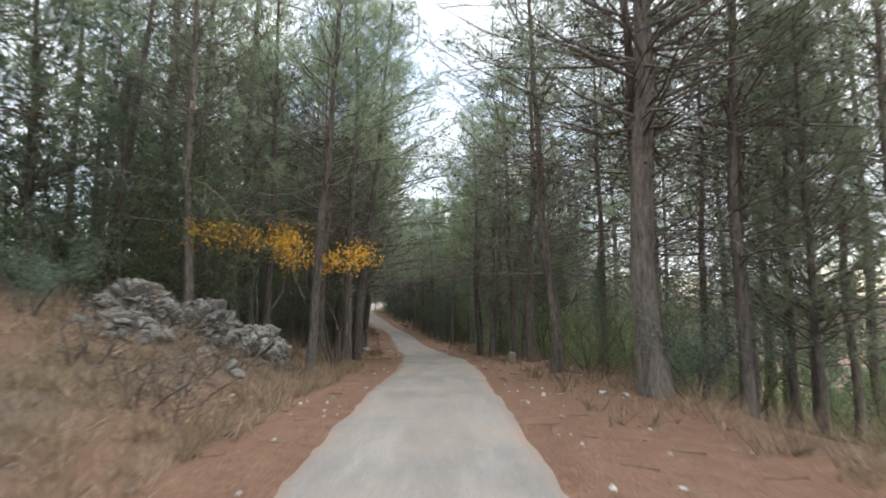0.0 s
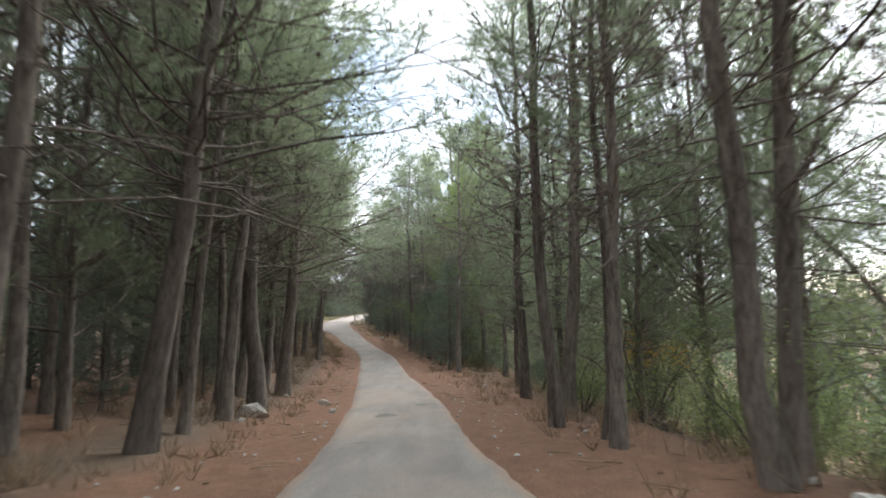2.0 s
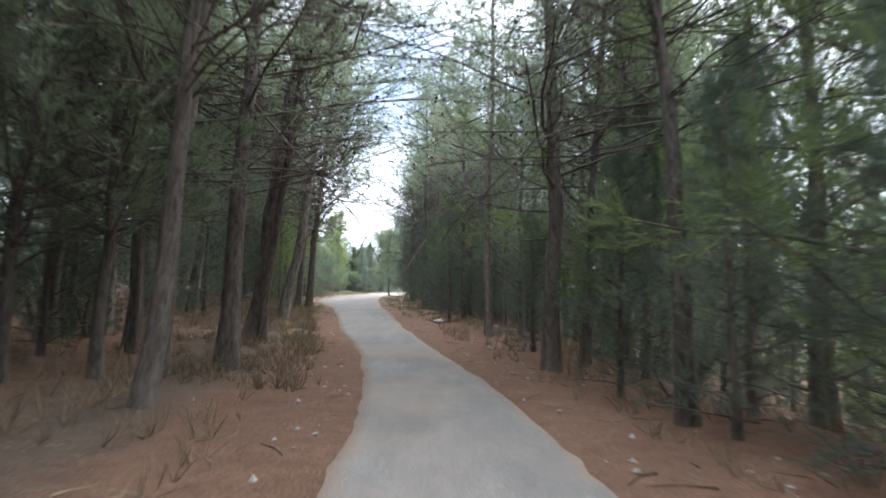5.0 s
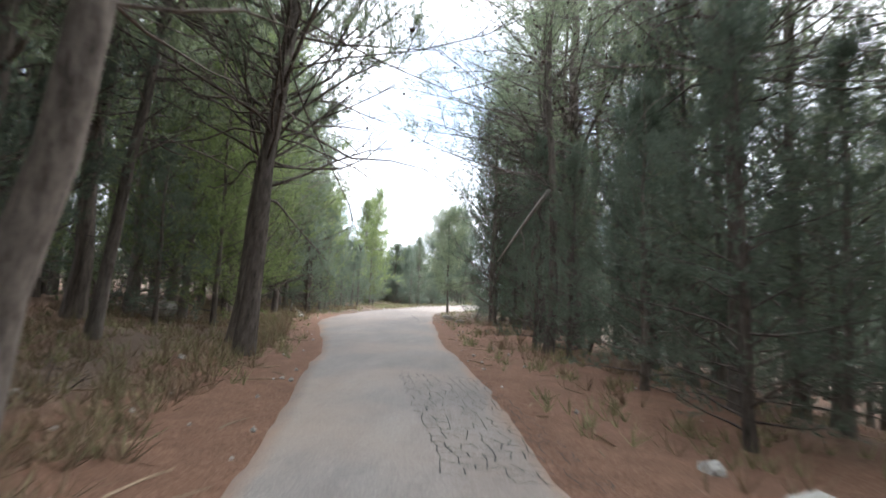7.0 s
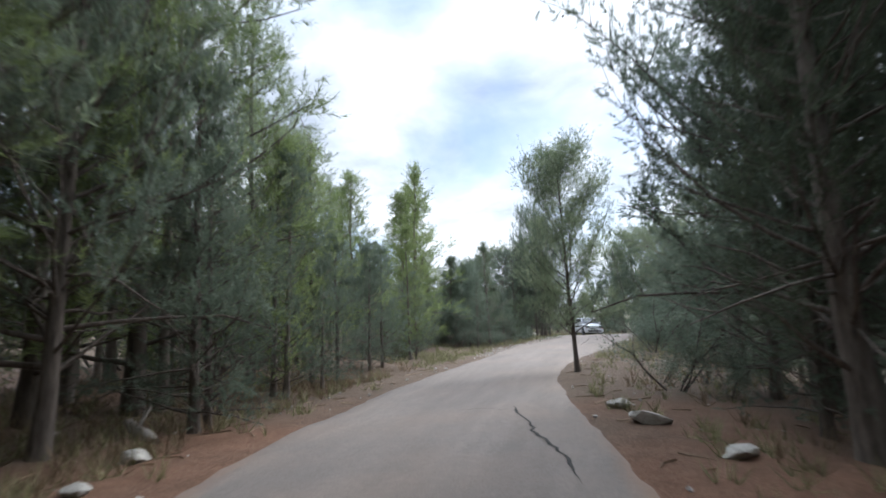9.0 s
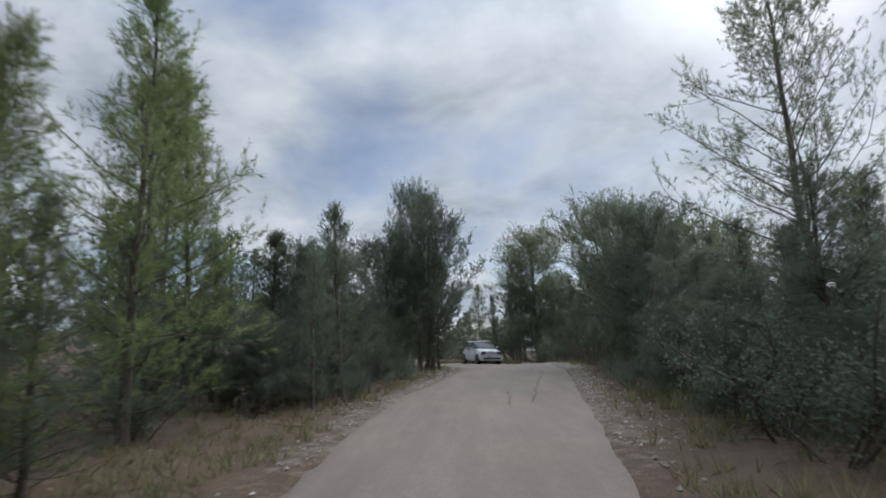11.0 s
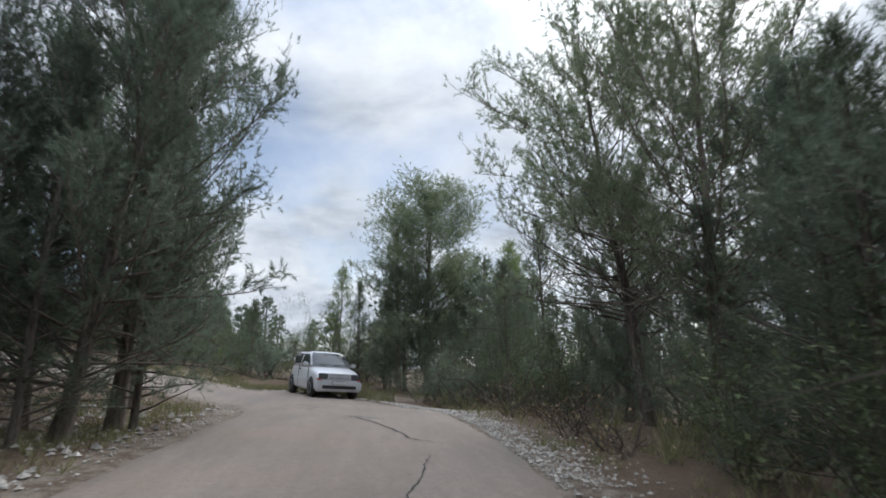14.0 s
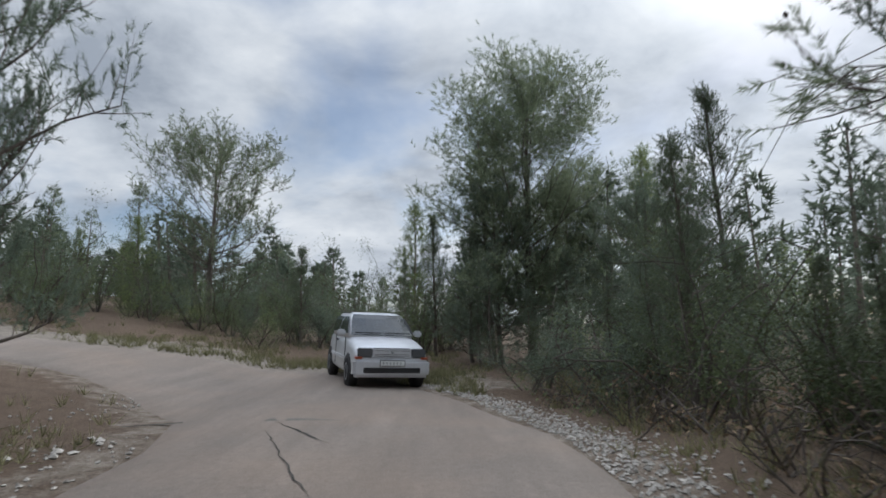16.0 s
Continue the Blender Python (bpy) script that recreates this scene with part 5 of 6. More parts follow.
def outcrop(x, y, sx, sy, sz, seed, turn):
    """A jagged mass of weathered rock standing out of the bank."""
    bm = bmesh.new()
    bmesh.ops.create_icosphere(bm, subdivisions=6, radius=1.0)
    off = Vector((seed * 3.7, seed * 1.3, seed * 5.1))
    for v in bm.verts:
        p = v.co.copy()
        q = Vector((p.x * sx, p.y * sy, p.z * sz)) * 2.0 + off
        d = 0.10 * noise.fractal(q * 1.5, 1.0, 2.0, 5)
        for scale, step in ((0.75, 0.34), (1.7, 0.20), (3.9, 0.09)):   # blocks parted by steps and clefts
            near, seeds = noise.voronoi(q * scale + 0.35 * noise.noise_vector(q * 1.3))
            d += step * (noise.noise(seeds[0] * 5.3) * 0.9 - 0.5 * max(0.0, 0.10 - (near[1] - near[0])) / 0.10)
        v.co = p * (0.95 + d)
    me = bpy.data.meshes.new("rock_outcrop")
    bm.to_mesh(me)
    bm.free()
    me.materials.append(ROCK)
    ob = new("rock_outcrop", me)
    ob.matrix_basis = Matrix.LocRotScale((x, y, ground_at(x, y) + 0.15 * sz), Euler((0.1, 0.15, radians(turn))), (sx, sy, sz))
    return tagged(ob, "jagged grey-white limestone outcrop in the brown bank", "rock", "outcrop boulders")


outcrop(-3.45, 10.7, 0.75, 0.7, 0.62, 1, 20)
outcrop(-4.3, 10.4, 0.95, 0.7, 0.68, 2, -15)
outcrop(-4.7, 8.5, 0.6, 0.55, 0.36, 3, 40)
outcrop(-5.5, 10.3, 0.9, 0.8, 0.6, 4, 70)
for i in range(16):                      # broken stones at its foot
    x, y = -3.0 - 0.2 * i + RNG.uniform(-0.2, 0.2), 8.6 + RNG.uniform(-0.6, 1.6)
    s = RNG.uniform(0.08, 0.18)
    rock(x, y, s * RNG.uniform(0.9, 1.5), s * RNG.uniform(0.8, 1.2), s * RNG.uniform(0.6, 1.0), i, i * 50, 0.33, "weathered limestone boulder of the roadside outcrop", "outcrop boulders")
for i in range(10):
    plant("dry_bush0", -3.2 - 0.36 * i, 9.5 + RNG.uniform(-0.5, 1.5), RNG.uniform(0.9, 1.5), i * 59, group="dry brush")
rock(-3.6, 27.8, 0.42, 0.32, 0.27, 1, 20)
rock(-2.75, 30.4, 0.2, 0.15, 0.13, 4, 50)
rock(1.5, 35.2, 0.16, 0.12, 0.1, 3, 80)
rock(-13.3, 73.6, 0.22, 0.16, 0.12, 1, 10)
rock(-12.9, 72.6, 0.14, 0.12, 0.08, 2, 70)
rock(-13.6, 66.6, 0.45, 0.35, 0.38, 2, 60)
rock(-2.2, 28.4, 0.12, 0.09, 0.09, 3, 0)
rock(-8.5, 75.4, 0.26, 0.2, 0.12, 4, 30)
rock(-8.0, 74.0, 0.2, 0.16, 0.09, 0, 75)
rock(-8.8, 76.3, 0.2, 0.12, 0.1, 2, 15)
rock(-4.2, 58.9, 0.22, 0.16, 0.13, 2, 10)
marker = bmesh.new()
bmesh.ops.create_cube(marker, size=1.0)
bmesh.ops.subdivide_edges(marker, edges=marker.edges[:], cuts=3, use_grid_fill=True)
for v in marker.verts:
    taper = 1 - 0.18 * (v.co.z + 0.5)
    v.co = Vector((v.co.x * 0.22 * taper, v.co.y * 0.18 * taper, (v.co.z + 0.42) * 0.40)) + 0.025 * noise.noise_vector(v.co * 3.1)
me = bpy.data.meshes.new("marker_stone")
marker.to_mesh(me)
marker.free()
me.materials.append(PALE_ROCK)
block = new("marker_stone", me)
block.matrix_basis = pose(2.6, 20.1, ground_at(2.6, 20.1), 3, 4, 20)
tagged(block, "squat whitened boundary stone on the verge", "marker stone")
for i in range(26):
    y = RNG.uniform(4, 106)
    side = -1 if i % 2 else 1
    s = RNG.uniform(0.04, 0.11)
    rock(beside(y, RNG.uniform(1.0, 4.0), side), y, s * 1.3, s, s * 0.8, i, i * 33, 0.3)

# loose stones along the verge, too many to count
st = Shape()
ICO = np.array([[0, 0, 1], [0.9, 0, 0.2], [0.2, 0.85, 0.15], [-0.8, 0.4, 0.25], [-0.6, -0.7, 0.1], [0.4, -0.8, 0.2], [0, 0, -0.6]])
ICF = [[0, 1, 2], [0, 2, 3], [0, 3, 4], [0, 4, 5], [0, 5, 1], [6, 2, 1], [6, 3, 2], [6, 4, 3], [6, 5, 4], [6, 1, 5]]


def pebbles(shape, xs, ys, sizes, rng):
    zs = ground_height(xs, ys)
    for x, y, z, s in zip(xs, ys, zs, sizes):
        a = rng.uniform(0, 6.28)
        p = ICO * (1 + 0.25 * rng.normal(size=(7, 1))) * [1.15, 0.9, 0.85] * s
        p = np.stack([p[:, 0] * math.cos(a) - p[:, 1] * math.sin(a), p[:, 0] * math.sin(a) + p[:, 1] * math.cos(a), p[:, 2]], 1)
        shape.v.append(p + [x, y, z + s * 0.15])
        shape.f += [[i + shape.n for i in f] for f in ICF]
        shape.n += 7


ys = RNG.uniform(0, 112, 700)
side = np.where(RNG.uniform(size=700) < 0.5, -1, 1)
d = RNG.exponential(0.9, 700) + 0.05
xs = np.where(side < 0, soft_curve(ys, EY, EL) - d, soft_curve(ys, EY, ER) + d)
pebbles(st, xs, ys, RNG.uniform(0.012, 0.04, 700), RNG)
# pale rubble where the verge is gravel
ys = RNG.uniform(88, 117.5, 1700)
side = np.where(RNG.uniform(size=1700) < 0.42, -1, 1)
d = np.abs(RNG.normal(0.35, 0.35, 1700))
xs = np.where(side < 0, np.where(ys > 112, -12.2, soft_curve(ys, EY, EL)) - d, np.where(ys > 112, np.interp(ys, [112, 115.6, 118.6], [-6.4, -7.2, -8.9]), soft_curve(ys, EY, ER)) + d)
keep = off_road(xs, ys) > -0.1
pebbles(st, xs[keep], ys[keep], RNG.uniform(0.008, 0.032, int(keep.sum())), RNG)
ys = RNG.uniform(103, 117.5, 2600)
xs = np.interp(ys, [103, 108, 112, 115.6, 118.6], [beside(103.0, 0.0, 1), beside(108.0, 0.0, 1), -6.4, -7.2, -8.9]) + np.abs(RNG.normal(0.2, 0.38, 2600))
keep = off_road(xs, ys) > -0.05
pebbles(st, xs[keep], ys[keep], RNG.uniform(0.01, 0.03, int(keep.sum())), RNG)
xs, ys = RNG.uniform(-15.0, -11.2, 300), RNG.uniform(102, 112, 300)
keep = off_road(xs, ys) > 0.1
pebbles(st, xs[keep], ys[keep], RNG.uniform(0.02, 0.07, int(keep.sum())), RNG)
xs, ys = RNG.normal(-12.4, 0.7, 260), RNG.uniform(102.5, 109.5, 260)
keep = off_road(xs, ys) > 0.25
pebbles(st, xs[keep], ys[keep], RNG.uniform(0.02, 0.075, int(keep.sum())), RNG)
tagged(st.object("loose_stones", GRAVEL, None), "pale loose stones and gravel on the verge", "stones", kind="stuff")

# dry grass and brush
def tufts(name, count, y0, y1, d0, d1, sides, height, blades, mat, label, seed, spread=0.5):
    rng = np.random.default_rng(seed)
    ys = rng.uniform(y0, y1, count)
    sd = rng.choice(sides, count)
    d = d0 + (d1 - d0) * rng.uniform(0, 1, count) ** 1.5
    xs = np.where(sd < 0, soft_curve(ys, EY, EL) - d, soft_curve(ys, EY, ER) + d)
    ok = off_road(xs, ys) > min(d0, 0.3)
    xs, ys = xs[ok], ys[ok]
    at = np.stack([xs, ys, ground_height(xs, ys) - 0.02], 1)
    g = Shape()
    at = np.repeat(at, 3, 0) + rng.normal(size=(len(at) * 3, 3)) * [0.1, 0.1, 0.0]
    g.blades(at, np.tile([0, 0, 1.0], (len(at), 1)), height, 0.012, blades, spread, rng)
    return tagged(g.object(name, mat, None), label, "grass", kind="stuff")


tufts("dry_grass", 1100, 2, 84, 1.0, 7, (-1, 1), 0.32, 7, DRY, "dry brown grass and brush under the pines", 3)
tufts("dry_brush", 700, 0, 60, 2.2, 6, (-1, 1), 0.55, 7, DRY, "grey-brown dry stalks beside the lane", 4, 0.6)
tufts("verge_grass", 900, 60, 122, 0.4, 5, (-1, 1), 0.24, 8, DRY_GREEN, "dull green and straw grass on the open verge", 5)
tufts("bank_grass", 260, 84, 122, 1.1, 6, (1,), 0.5, 8, DRY_GREEN, "long dull grass on the slope below the road", 6, 0.45)
tufts("bank_brush", 900, 0, 15, 0.9, 6, (-1,), 0.34, 9, DRY, "matted grey-brown brush on the bank", 14, 0.8)
tufts("bank_weeds", 900, 48, 80, 0.8, 5.5, (-1,), 0.30, 9, DRY, "brown matted weeds on the roadside bank", 17, 0.8)
tufts("roadside_grass", 450, 52, 80, 0.9, 4.5, (-1,), 0.26, 8, DRY_GREEN, "dull green grass on the roadside bank", 15, 0.6)
tufts("shade_grass", 900, 84, 112, 0.9, 7, (-1,), 0.22, 8, DRY_GREEN, "short dull grass on the open bank", 16, 0.6)
rng = np.random.default_rng(12)
pts = np.concatenate([np.stack([np.linspace(a[0], b_[0], 130), np.linspace(a[1], b_[1], 130)], 1) for a, b_ in zip(BEND_OUT[1:], BEND_OUT[2:])])
pts = pts + rng.exponential(2.2, (len(pts), 1)) * [0.15, 0.98] + rng.normal(size=pts.shape) * 0.15
pts = pts[off_road(pts[:, 0], pts[:, 1]) > 0.15]
g = Shape()
at = np.repeat(np.stack([pts[:, 0], pts[:, 1], ground_height(pts[:, 0], pts[:, 1]) - 0.02], 1), 4, 0) + rng.normal(size=(len(pts) * 4, 3)) * [0.15, 0.15, 0]
g.blades(at, np.tile([0, 0, 1.0], (len(at), 1)), 0.26, 0.014, 8, 0.5, rng)
tagged(g.object("straw_grass", DRY_GREEN, None), "straw-coloured grass beyond the bend", "grass", kind="stuff")
for i in range(90):
    y = RNG.uniform(0, 112)
    s_ = -1 if i % 2 else 1
    plant("dry_bush0", beside(y, RNG.uniform(1.6, 5.0), s_), y, RNG.uniform(0.5, 1.2), i * 59, group="dry brush")

for i in range(20):                      # grey brush along the gravel by the parked car
    y = 104.5 + 0.62 * i + RNG.uniform(-0.2, 0.2)
    plant("dry_bush0", np.interp(y, [103, 108, 112, 115.6, 118.6], [beside(103.0, 0.0, 1), beside(108.0, 0.0, 1), -6.2, -6.6, -7.4]) + RNG.uniform(1.1, 2.0), y, RNG.uniform(1.0, 1.6), i * 59, group="dry brush")
for i in range(16):                      # close bushes beyond the far arm of the bend
    plant(("shrub1", "pale_shrub0", "dark_shrub0")[i % 3], -13.5 - 0.95 * i + RNG.uniform(-0.4, 0.4), 126.6 + 0.32 * i + RNG.uniform(-0.6, 1.2), RNG.uniform(0.8, 1.25), i * 59, group="stand beyond the bend")

# a bleached log lying on the bank at the bend
log = Shape()
lx, ly_ = np.linspace(-14.6, -13.5, 7), np.linspace(74.9, 74.1, 7)
log.tube(np.stack([lx, ly_, ground_height(lx, ly_) + 0.07 + 0.015 * np.sin(5 * lx)], 1), [0.05, 0.075, 0.07, 0.075, 0.065, 0.06, 0.035], 9)
log.tube([(-14.1, 74.5, ground_at(-14.1, 74.5) + 0.1), (-14.15, 74.75, ground_at(-14.1, 74.7) + 0.3), (-14.3, 74.9, ground_at(-14.2, 74.9) + 0.38)], [0.03, 0.02, 0.01], 5)
tagged(log.object("fallen_log", PALE_WOOD, None, shade=True), "bleached grey fallen log on the bank", "log")

# fallen twigs
tw = Shape()
rng = np.random.default_rng(9)
for i in range(900):
    y = rng.uniform(0, 100)
    d = 0.15 + rng.exponential(1.6)
    x = beside(y, d, -1 if i % 2 else 1)
    a = rng.uniform(0, 6.28)
    ln = rng.uniform(0.08, 0.5)
    p0, p2 = np.array([x, y]), np.array([x + math.cos(a) * ln, y + math.sin(a) * ln])
    if off_road(p2[:1], p2[1:])[0] < 0:
        continue
    p1 = (p0 + p2) / 2 + rng.normal(size=2) * 0.03
    pts = [(*p, ground_at(*p) + 0.012) for p in (p0, p1, p2)]
    tw.tube(pts, [0.009, 0.007, 0.004], 3)
tagged(tw.object("fallen_twigs", DRY, None), "pale fallen twigs and bark bits on the litter", "twigs", kind="stuff")


# ---- cracks in the asphalt ----
CRACK = material("crack_fill", (0.03, 0.028, 0.025), (0.07, 0.065, 0.06), 5, 40, 1.0, 0)


def road_z(x, y):
    """Height of the paved surface."""
    l, r = float(soft_curve(np.array([y]), EY, EL)[0]), float(soft_curve(np.array([y]), EY, ER)[0])
    u = (x - l) / (r - l)
    return float(base_height(np.array([x]), np.array([y]))[0]) + 0.012 + 0.03 * max(0.0, 1 - (2 * u - 1) ** 2) + 0.008 * math.sin(1.7 * x + 0.9 * y) * math.sin(1.1 * y)


def crack(points, width, seed):
    rng = np.random.default_rng(seed)
    pts = np.array(points, float)
    seg = np.r_[0, np.cumsum(np.hypot(*np.diff(pts, axis=0).T))]
    n = max(6, int(seg[-1] / 0.12))
    s = np.linspace(0, seg[-1], n)
    line = np.stack([np.interp(s, seg, pts[:, 0]), np.interp(s, seg, pts[:, 1])], 1)
    line += np.cumsum(rng.normal(size=(n, 2)) * 0.02, axis=0) * 0.7 + rng.normal(size=(n, 2)) * 0.012
    dd = np.gradient(line, axis=0)
    nn = np.stack([-dd[:, 1], dd[:, 0]], 1) / (np.linalg.norm(dd, axis=1, keepdims=True) + 1e-9)
    w = width * rng.uniform(0.4, 1.3, (n, 1)) * np.clip(np.minimum(s, s[::-1])[:, None] / 0.4, 0.15, 1)
    va, vb = line + nn * w / 2, line - nn * w / 2
    v = [(*p, road_z(*p) + 0.006) for p in np.concatenate([va, vb])]
    f = [[i, i + 1, n + i + 1, n + i] for i in range(n - 1)]
    return mesh_object("crack", v, f, CRACK, road)


crack([(-9.21, 73.1), (-9.33, 73.8), (-9.65, 74.8), (-10.06, 76.3)], 0.035, 1)
crack([(-9.38, 92.4), (-8.7, 97.0), (-7.91, 101.8)], 0.02, 2)
crack([(-9.8, 92.0), (-9.5, 95.7)], 0.02, 3)
crack([(-8.4, 101.1), (-7.6, 104.5)], 0.018, 6)
crack([(-8.53, 109.4), (-8.02, 108.2), (-7.72, 106.9), (-7.58, 105.75), (-7.22, 105.3)], 0.04, 4)
crack([(-9.76, 112.7), (-9.21, 111.9), (-8.78, 111.4)], 0.03, 7)


def crack_net(cx, cy, w, ln, cell, seed):
    """A patch of asphalt broken into small plates."""
    rng = np.random.default_rng(seed)
    nx_, ny_ = int(w / cell), int(ln / cell)
    p = np.array([[(cx + (i - nx_ / 2) * cell + rng.uniform(-0.35, 0.35) * cell - 0.32 * (j - ny_ / 2) * cell, cy + (j - ny_ / 2) * cell + rng.uniform(-0.35, 0.35) * cell) for i in range(nx_)] for j in range(ny_)])
    v, f = [], []
    for j in range(ny_):
        for i in range(nx_):
            for dj, di in ((0, 1), (1, 0)):
                if j + dj < ny_ and i + di < nx_ and rng.uniform() < 0.72:
                    a_, b_ = p[j, i], p[j + dj, i + di]
                    n_ = np.array([-(b_ - a_)[1], (b_ - a_)[0]])
                    n_ = n_ / np.linalg.norm(n_) * rng.uniform(0.002, 0.006)
                    f.append([len(v) + k for k in range(4)])
                    v += [(*q, road_z(*q) + 0.006) for q in (a_ - n_, b_ - n_ * 0.6, b_ + n_ * 0.6, a_ + n_)]
    return mesh_object("crack", v, f, CRACK, road, "crazed patch of broken asphalt")


PATCH = material("broken_asphalt", (0.105, 0.096, 0.086), (0.20, 0.182, 0.165), 4, 45, 1.0, 0.8, 40)


def patch(cx, cy, rx, ry, turn, mat, label, seed):
    """A worn place in the asphalt with a ragged rim."""
    rng = np.random.default_rng(seed)
    n = 40
    a = np.linspace(0, 2 * np.pi, n, endpoint=False)
    wob = 1 + 0.20 * np.sin(3 * a + rng.uniform(0, 6)) + 0.12 * np.sin(7 * a + rng.uniform(0, 6)) + 0.05 * rng.normal(size=n)
    c, s_ = math.cos(radians(turn)), math.sin(radians(turn))
    v = []
    for q in (0.0, 0.45, 0.8, 1.0):
        ex, ey = rx * wob * q * np.cos(a), ry * wob * q * np.sin(a)
        px, py = cx + c * ex - s_ * ey, cy + s_ * ex + c * ey
        v += [(x_, y_, road_z(x_, y_) + 0.005 - 0.004 * (q == 1.0)) for x_, y_ in zip(px, py)]
    f = [[k * n + i, k * n + (i + 1) % n, (k + 1) * n + (i + 1) % n, (k + 1) * n + i] for k in range(3) for i in range(n)]
    return mesh_object("patch", v, f, mat, road, label)


patch(-1.0, 27.3, 0.20, 0.30, 10, PATCH, "dark worn hole in the asphalt", 1)
patch(-0.4, 29.4, 0.18, 0.14, 30, PATCH, "dark worn hole in the asphalt", 2)
patch(-9.9, 112.9, 0.75, 0.13, -8, PATCH, "dark worn hole in the asphalt", 3)
patch(-8.1, 108.9, 0.45, 0.10, -50, PATCH, "dark worn hole in the asphalt", 4)
crack_net(-6.2, 60.6, 1.1, 3.4, 0.10, 3)
crack([(-11.8, 112.6), (-10.9, 112.9), (-9.87, 113.2)], 0.07, 8)
crack([(-9.72, 112.15), (-9.0, 110.4), (-8.53, 109.4)], 0.016, 9)
for i, (x, y) in enumerate(((-0.8, 14.0), (-1.0, 24.0), (-0.6, 29.6), (-2.2, 42.0), (-5.8, 58.0), (-10.4, 76.0))):
    crack([(x - 0.35, y), (x, y + 0.1), (x + 0.3, y - 0.05)], 0.03, 40 + i)


# ---- the parked car ----
def paint(name, colour, rough=0.35, metal=0.0, coat=0.0, spec=0.5, grime=0.25):
    m = bpy.data.materials.new(name)
    t = nodes_of(m)
    co = t.nodes.new("ShaderNodeTexCoord")
    n1 = nd(t, "ShaderNodeTexNoise", Scale=3.0, Detail=6.0, Roughness=0.65)
    t.links.new(co.outputs["Object"], n1.inputs["Vector"])
    dark = tuple(c * (1 - grime) for c in colour)
    col = ramp(t, n1.outputs["Fac"], [(0.35, dark), (0.62, colour)])
    bs = nd(t, "ShaderNodeBsdfPrincipled", Roughness=rough, Metallic=metal)
    bs.inputs["Coat Weight"].default_value = coat
    bs.inputs["Specular IOR Level"].default_value = spec
    t.links.new(col.outputs[0], bs.inputs["Base Color"])
    rr = nd(t, "ShaderNodeMapRange"); rr.inputs["To Min"].default_value, rr.inputs["To Max"].default_value = rough * 0.8, min(1, rough * 1.4)
    t.links.new(n1.outputs["Fac"], rr.inputs["Value"]); t.links.new(rr.outputs[0], bs.inputs["Roughness"])
    out = t.nodes.new("ShaderNodeOutputMaterial")
    t.links.new(bs.outputs[0], out.inputs["Surface"])
    return m


SILVER = paint("silver_car_paint", (0.62, 0.63, 0.66), 0.35, 0.25, 0.5, grime=0.14)
BUMPER = paint("grey_bumper_plastic", (0.52, 0.53, 0.55), 0.5, grime=0.12)
BLACK = paint("black_plastic", (0.02, 0.02, 0.021), 0.6)
RUBBER = paint("tyre_rubber", (0.025, 0.025, 0.026), 0.85, spec=0.2)
RIM = paint("steel_rim", (0.32, 0.33, 0.34), 0.45, 0.5)
GLASS = paint("dark_car_glass", (0.03, 0.036, 0.04), 0.08, spec=0.7, grime=0.4)
LAMP = paint("headlamp_glass", (0.10, 0.105, 0.115), 0.15, spec=0.7)
AMBER = paint("amber_lens", (0.42, 0.09, 0.04), 0.3)
PLATE = paint("number_plate", (0.72, 0.73, 0.72), 0.5, grime=0.1)


def ring(cx, half_len, half_w, z, n=40, power=5.0, front_cut=0.0):
    a = np.linspace(0, 2 * np.pi, n, endpoint=False)
    c, s = np.cos(a), np.sin(a)
    x = np.sign(c) * np.abs(c) ** (2 / power) * half_len + cx
    y = np.sign(s) * np.abs(s) ** (2 / power) * half_w
    return np.stack([x, y, np.full(n, z)], 1)


def loft(name, rings, mat, parent, label="", closed=True):
    n = len(rings[0])
    v = np.concatenate(rings)
    f = []
    for k in range(len(rings) - 1):
        for i in range(n):
            j = (i + 1) % n
            f.append([k * n + i, k * n + j, (k + 1) * n + j, (k + 1) * n + i])
    if closed:
        f += [list(range(n))[::-1], [(len(rings) - 1) * n + i for i in range(n)]]
    return mesh_object(name, v, f, mat, parent, label, shade=True)


def panel(name, grid, mat, parent, label="", thick=0.006):
    """A gently curved sheet with thickness from a grid of points (rows, columns, 3)."""
    g = np.asarray(grid, float)
    r, c, _ = g.shape
    du, dv = np.gradient(g, axis=1), np.gradient(g, axis=0)
    nn = np.cross(du, dv)
    nn /= np.linalg.norm(nn, axis=2, keepdims=True) + 1e-9
    back_ = g - nn * thick
    v = np.concatenate([g.reshape(-1, 3), back_.reshape(-1, 3)])
    idx = np.arange(r * c).reshape(r, c)
    f = np.stack([idx[:-1, :-1], idx[:-1, 1:], idx[1:, 1:], idx[1:, :-1]], -1).reshape(-1, 4).tolist()
    f += [[a + r * c for a in q[::-1]] for q in f]
    rim = list(idx[0]) + list(idx[1:, -1]) + list(idx[-1, -2::-1]) + list(idx[-2:0:-1, 0])
    for a, b in zip(rim, rim[1:] + rim[:1]):
        f.append([int(b), int(a), int(a) + r * c, int(b) + r * c])
    return mesh_object(name, v, f, mat, parent, label, shade=False)


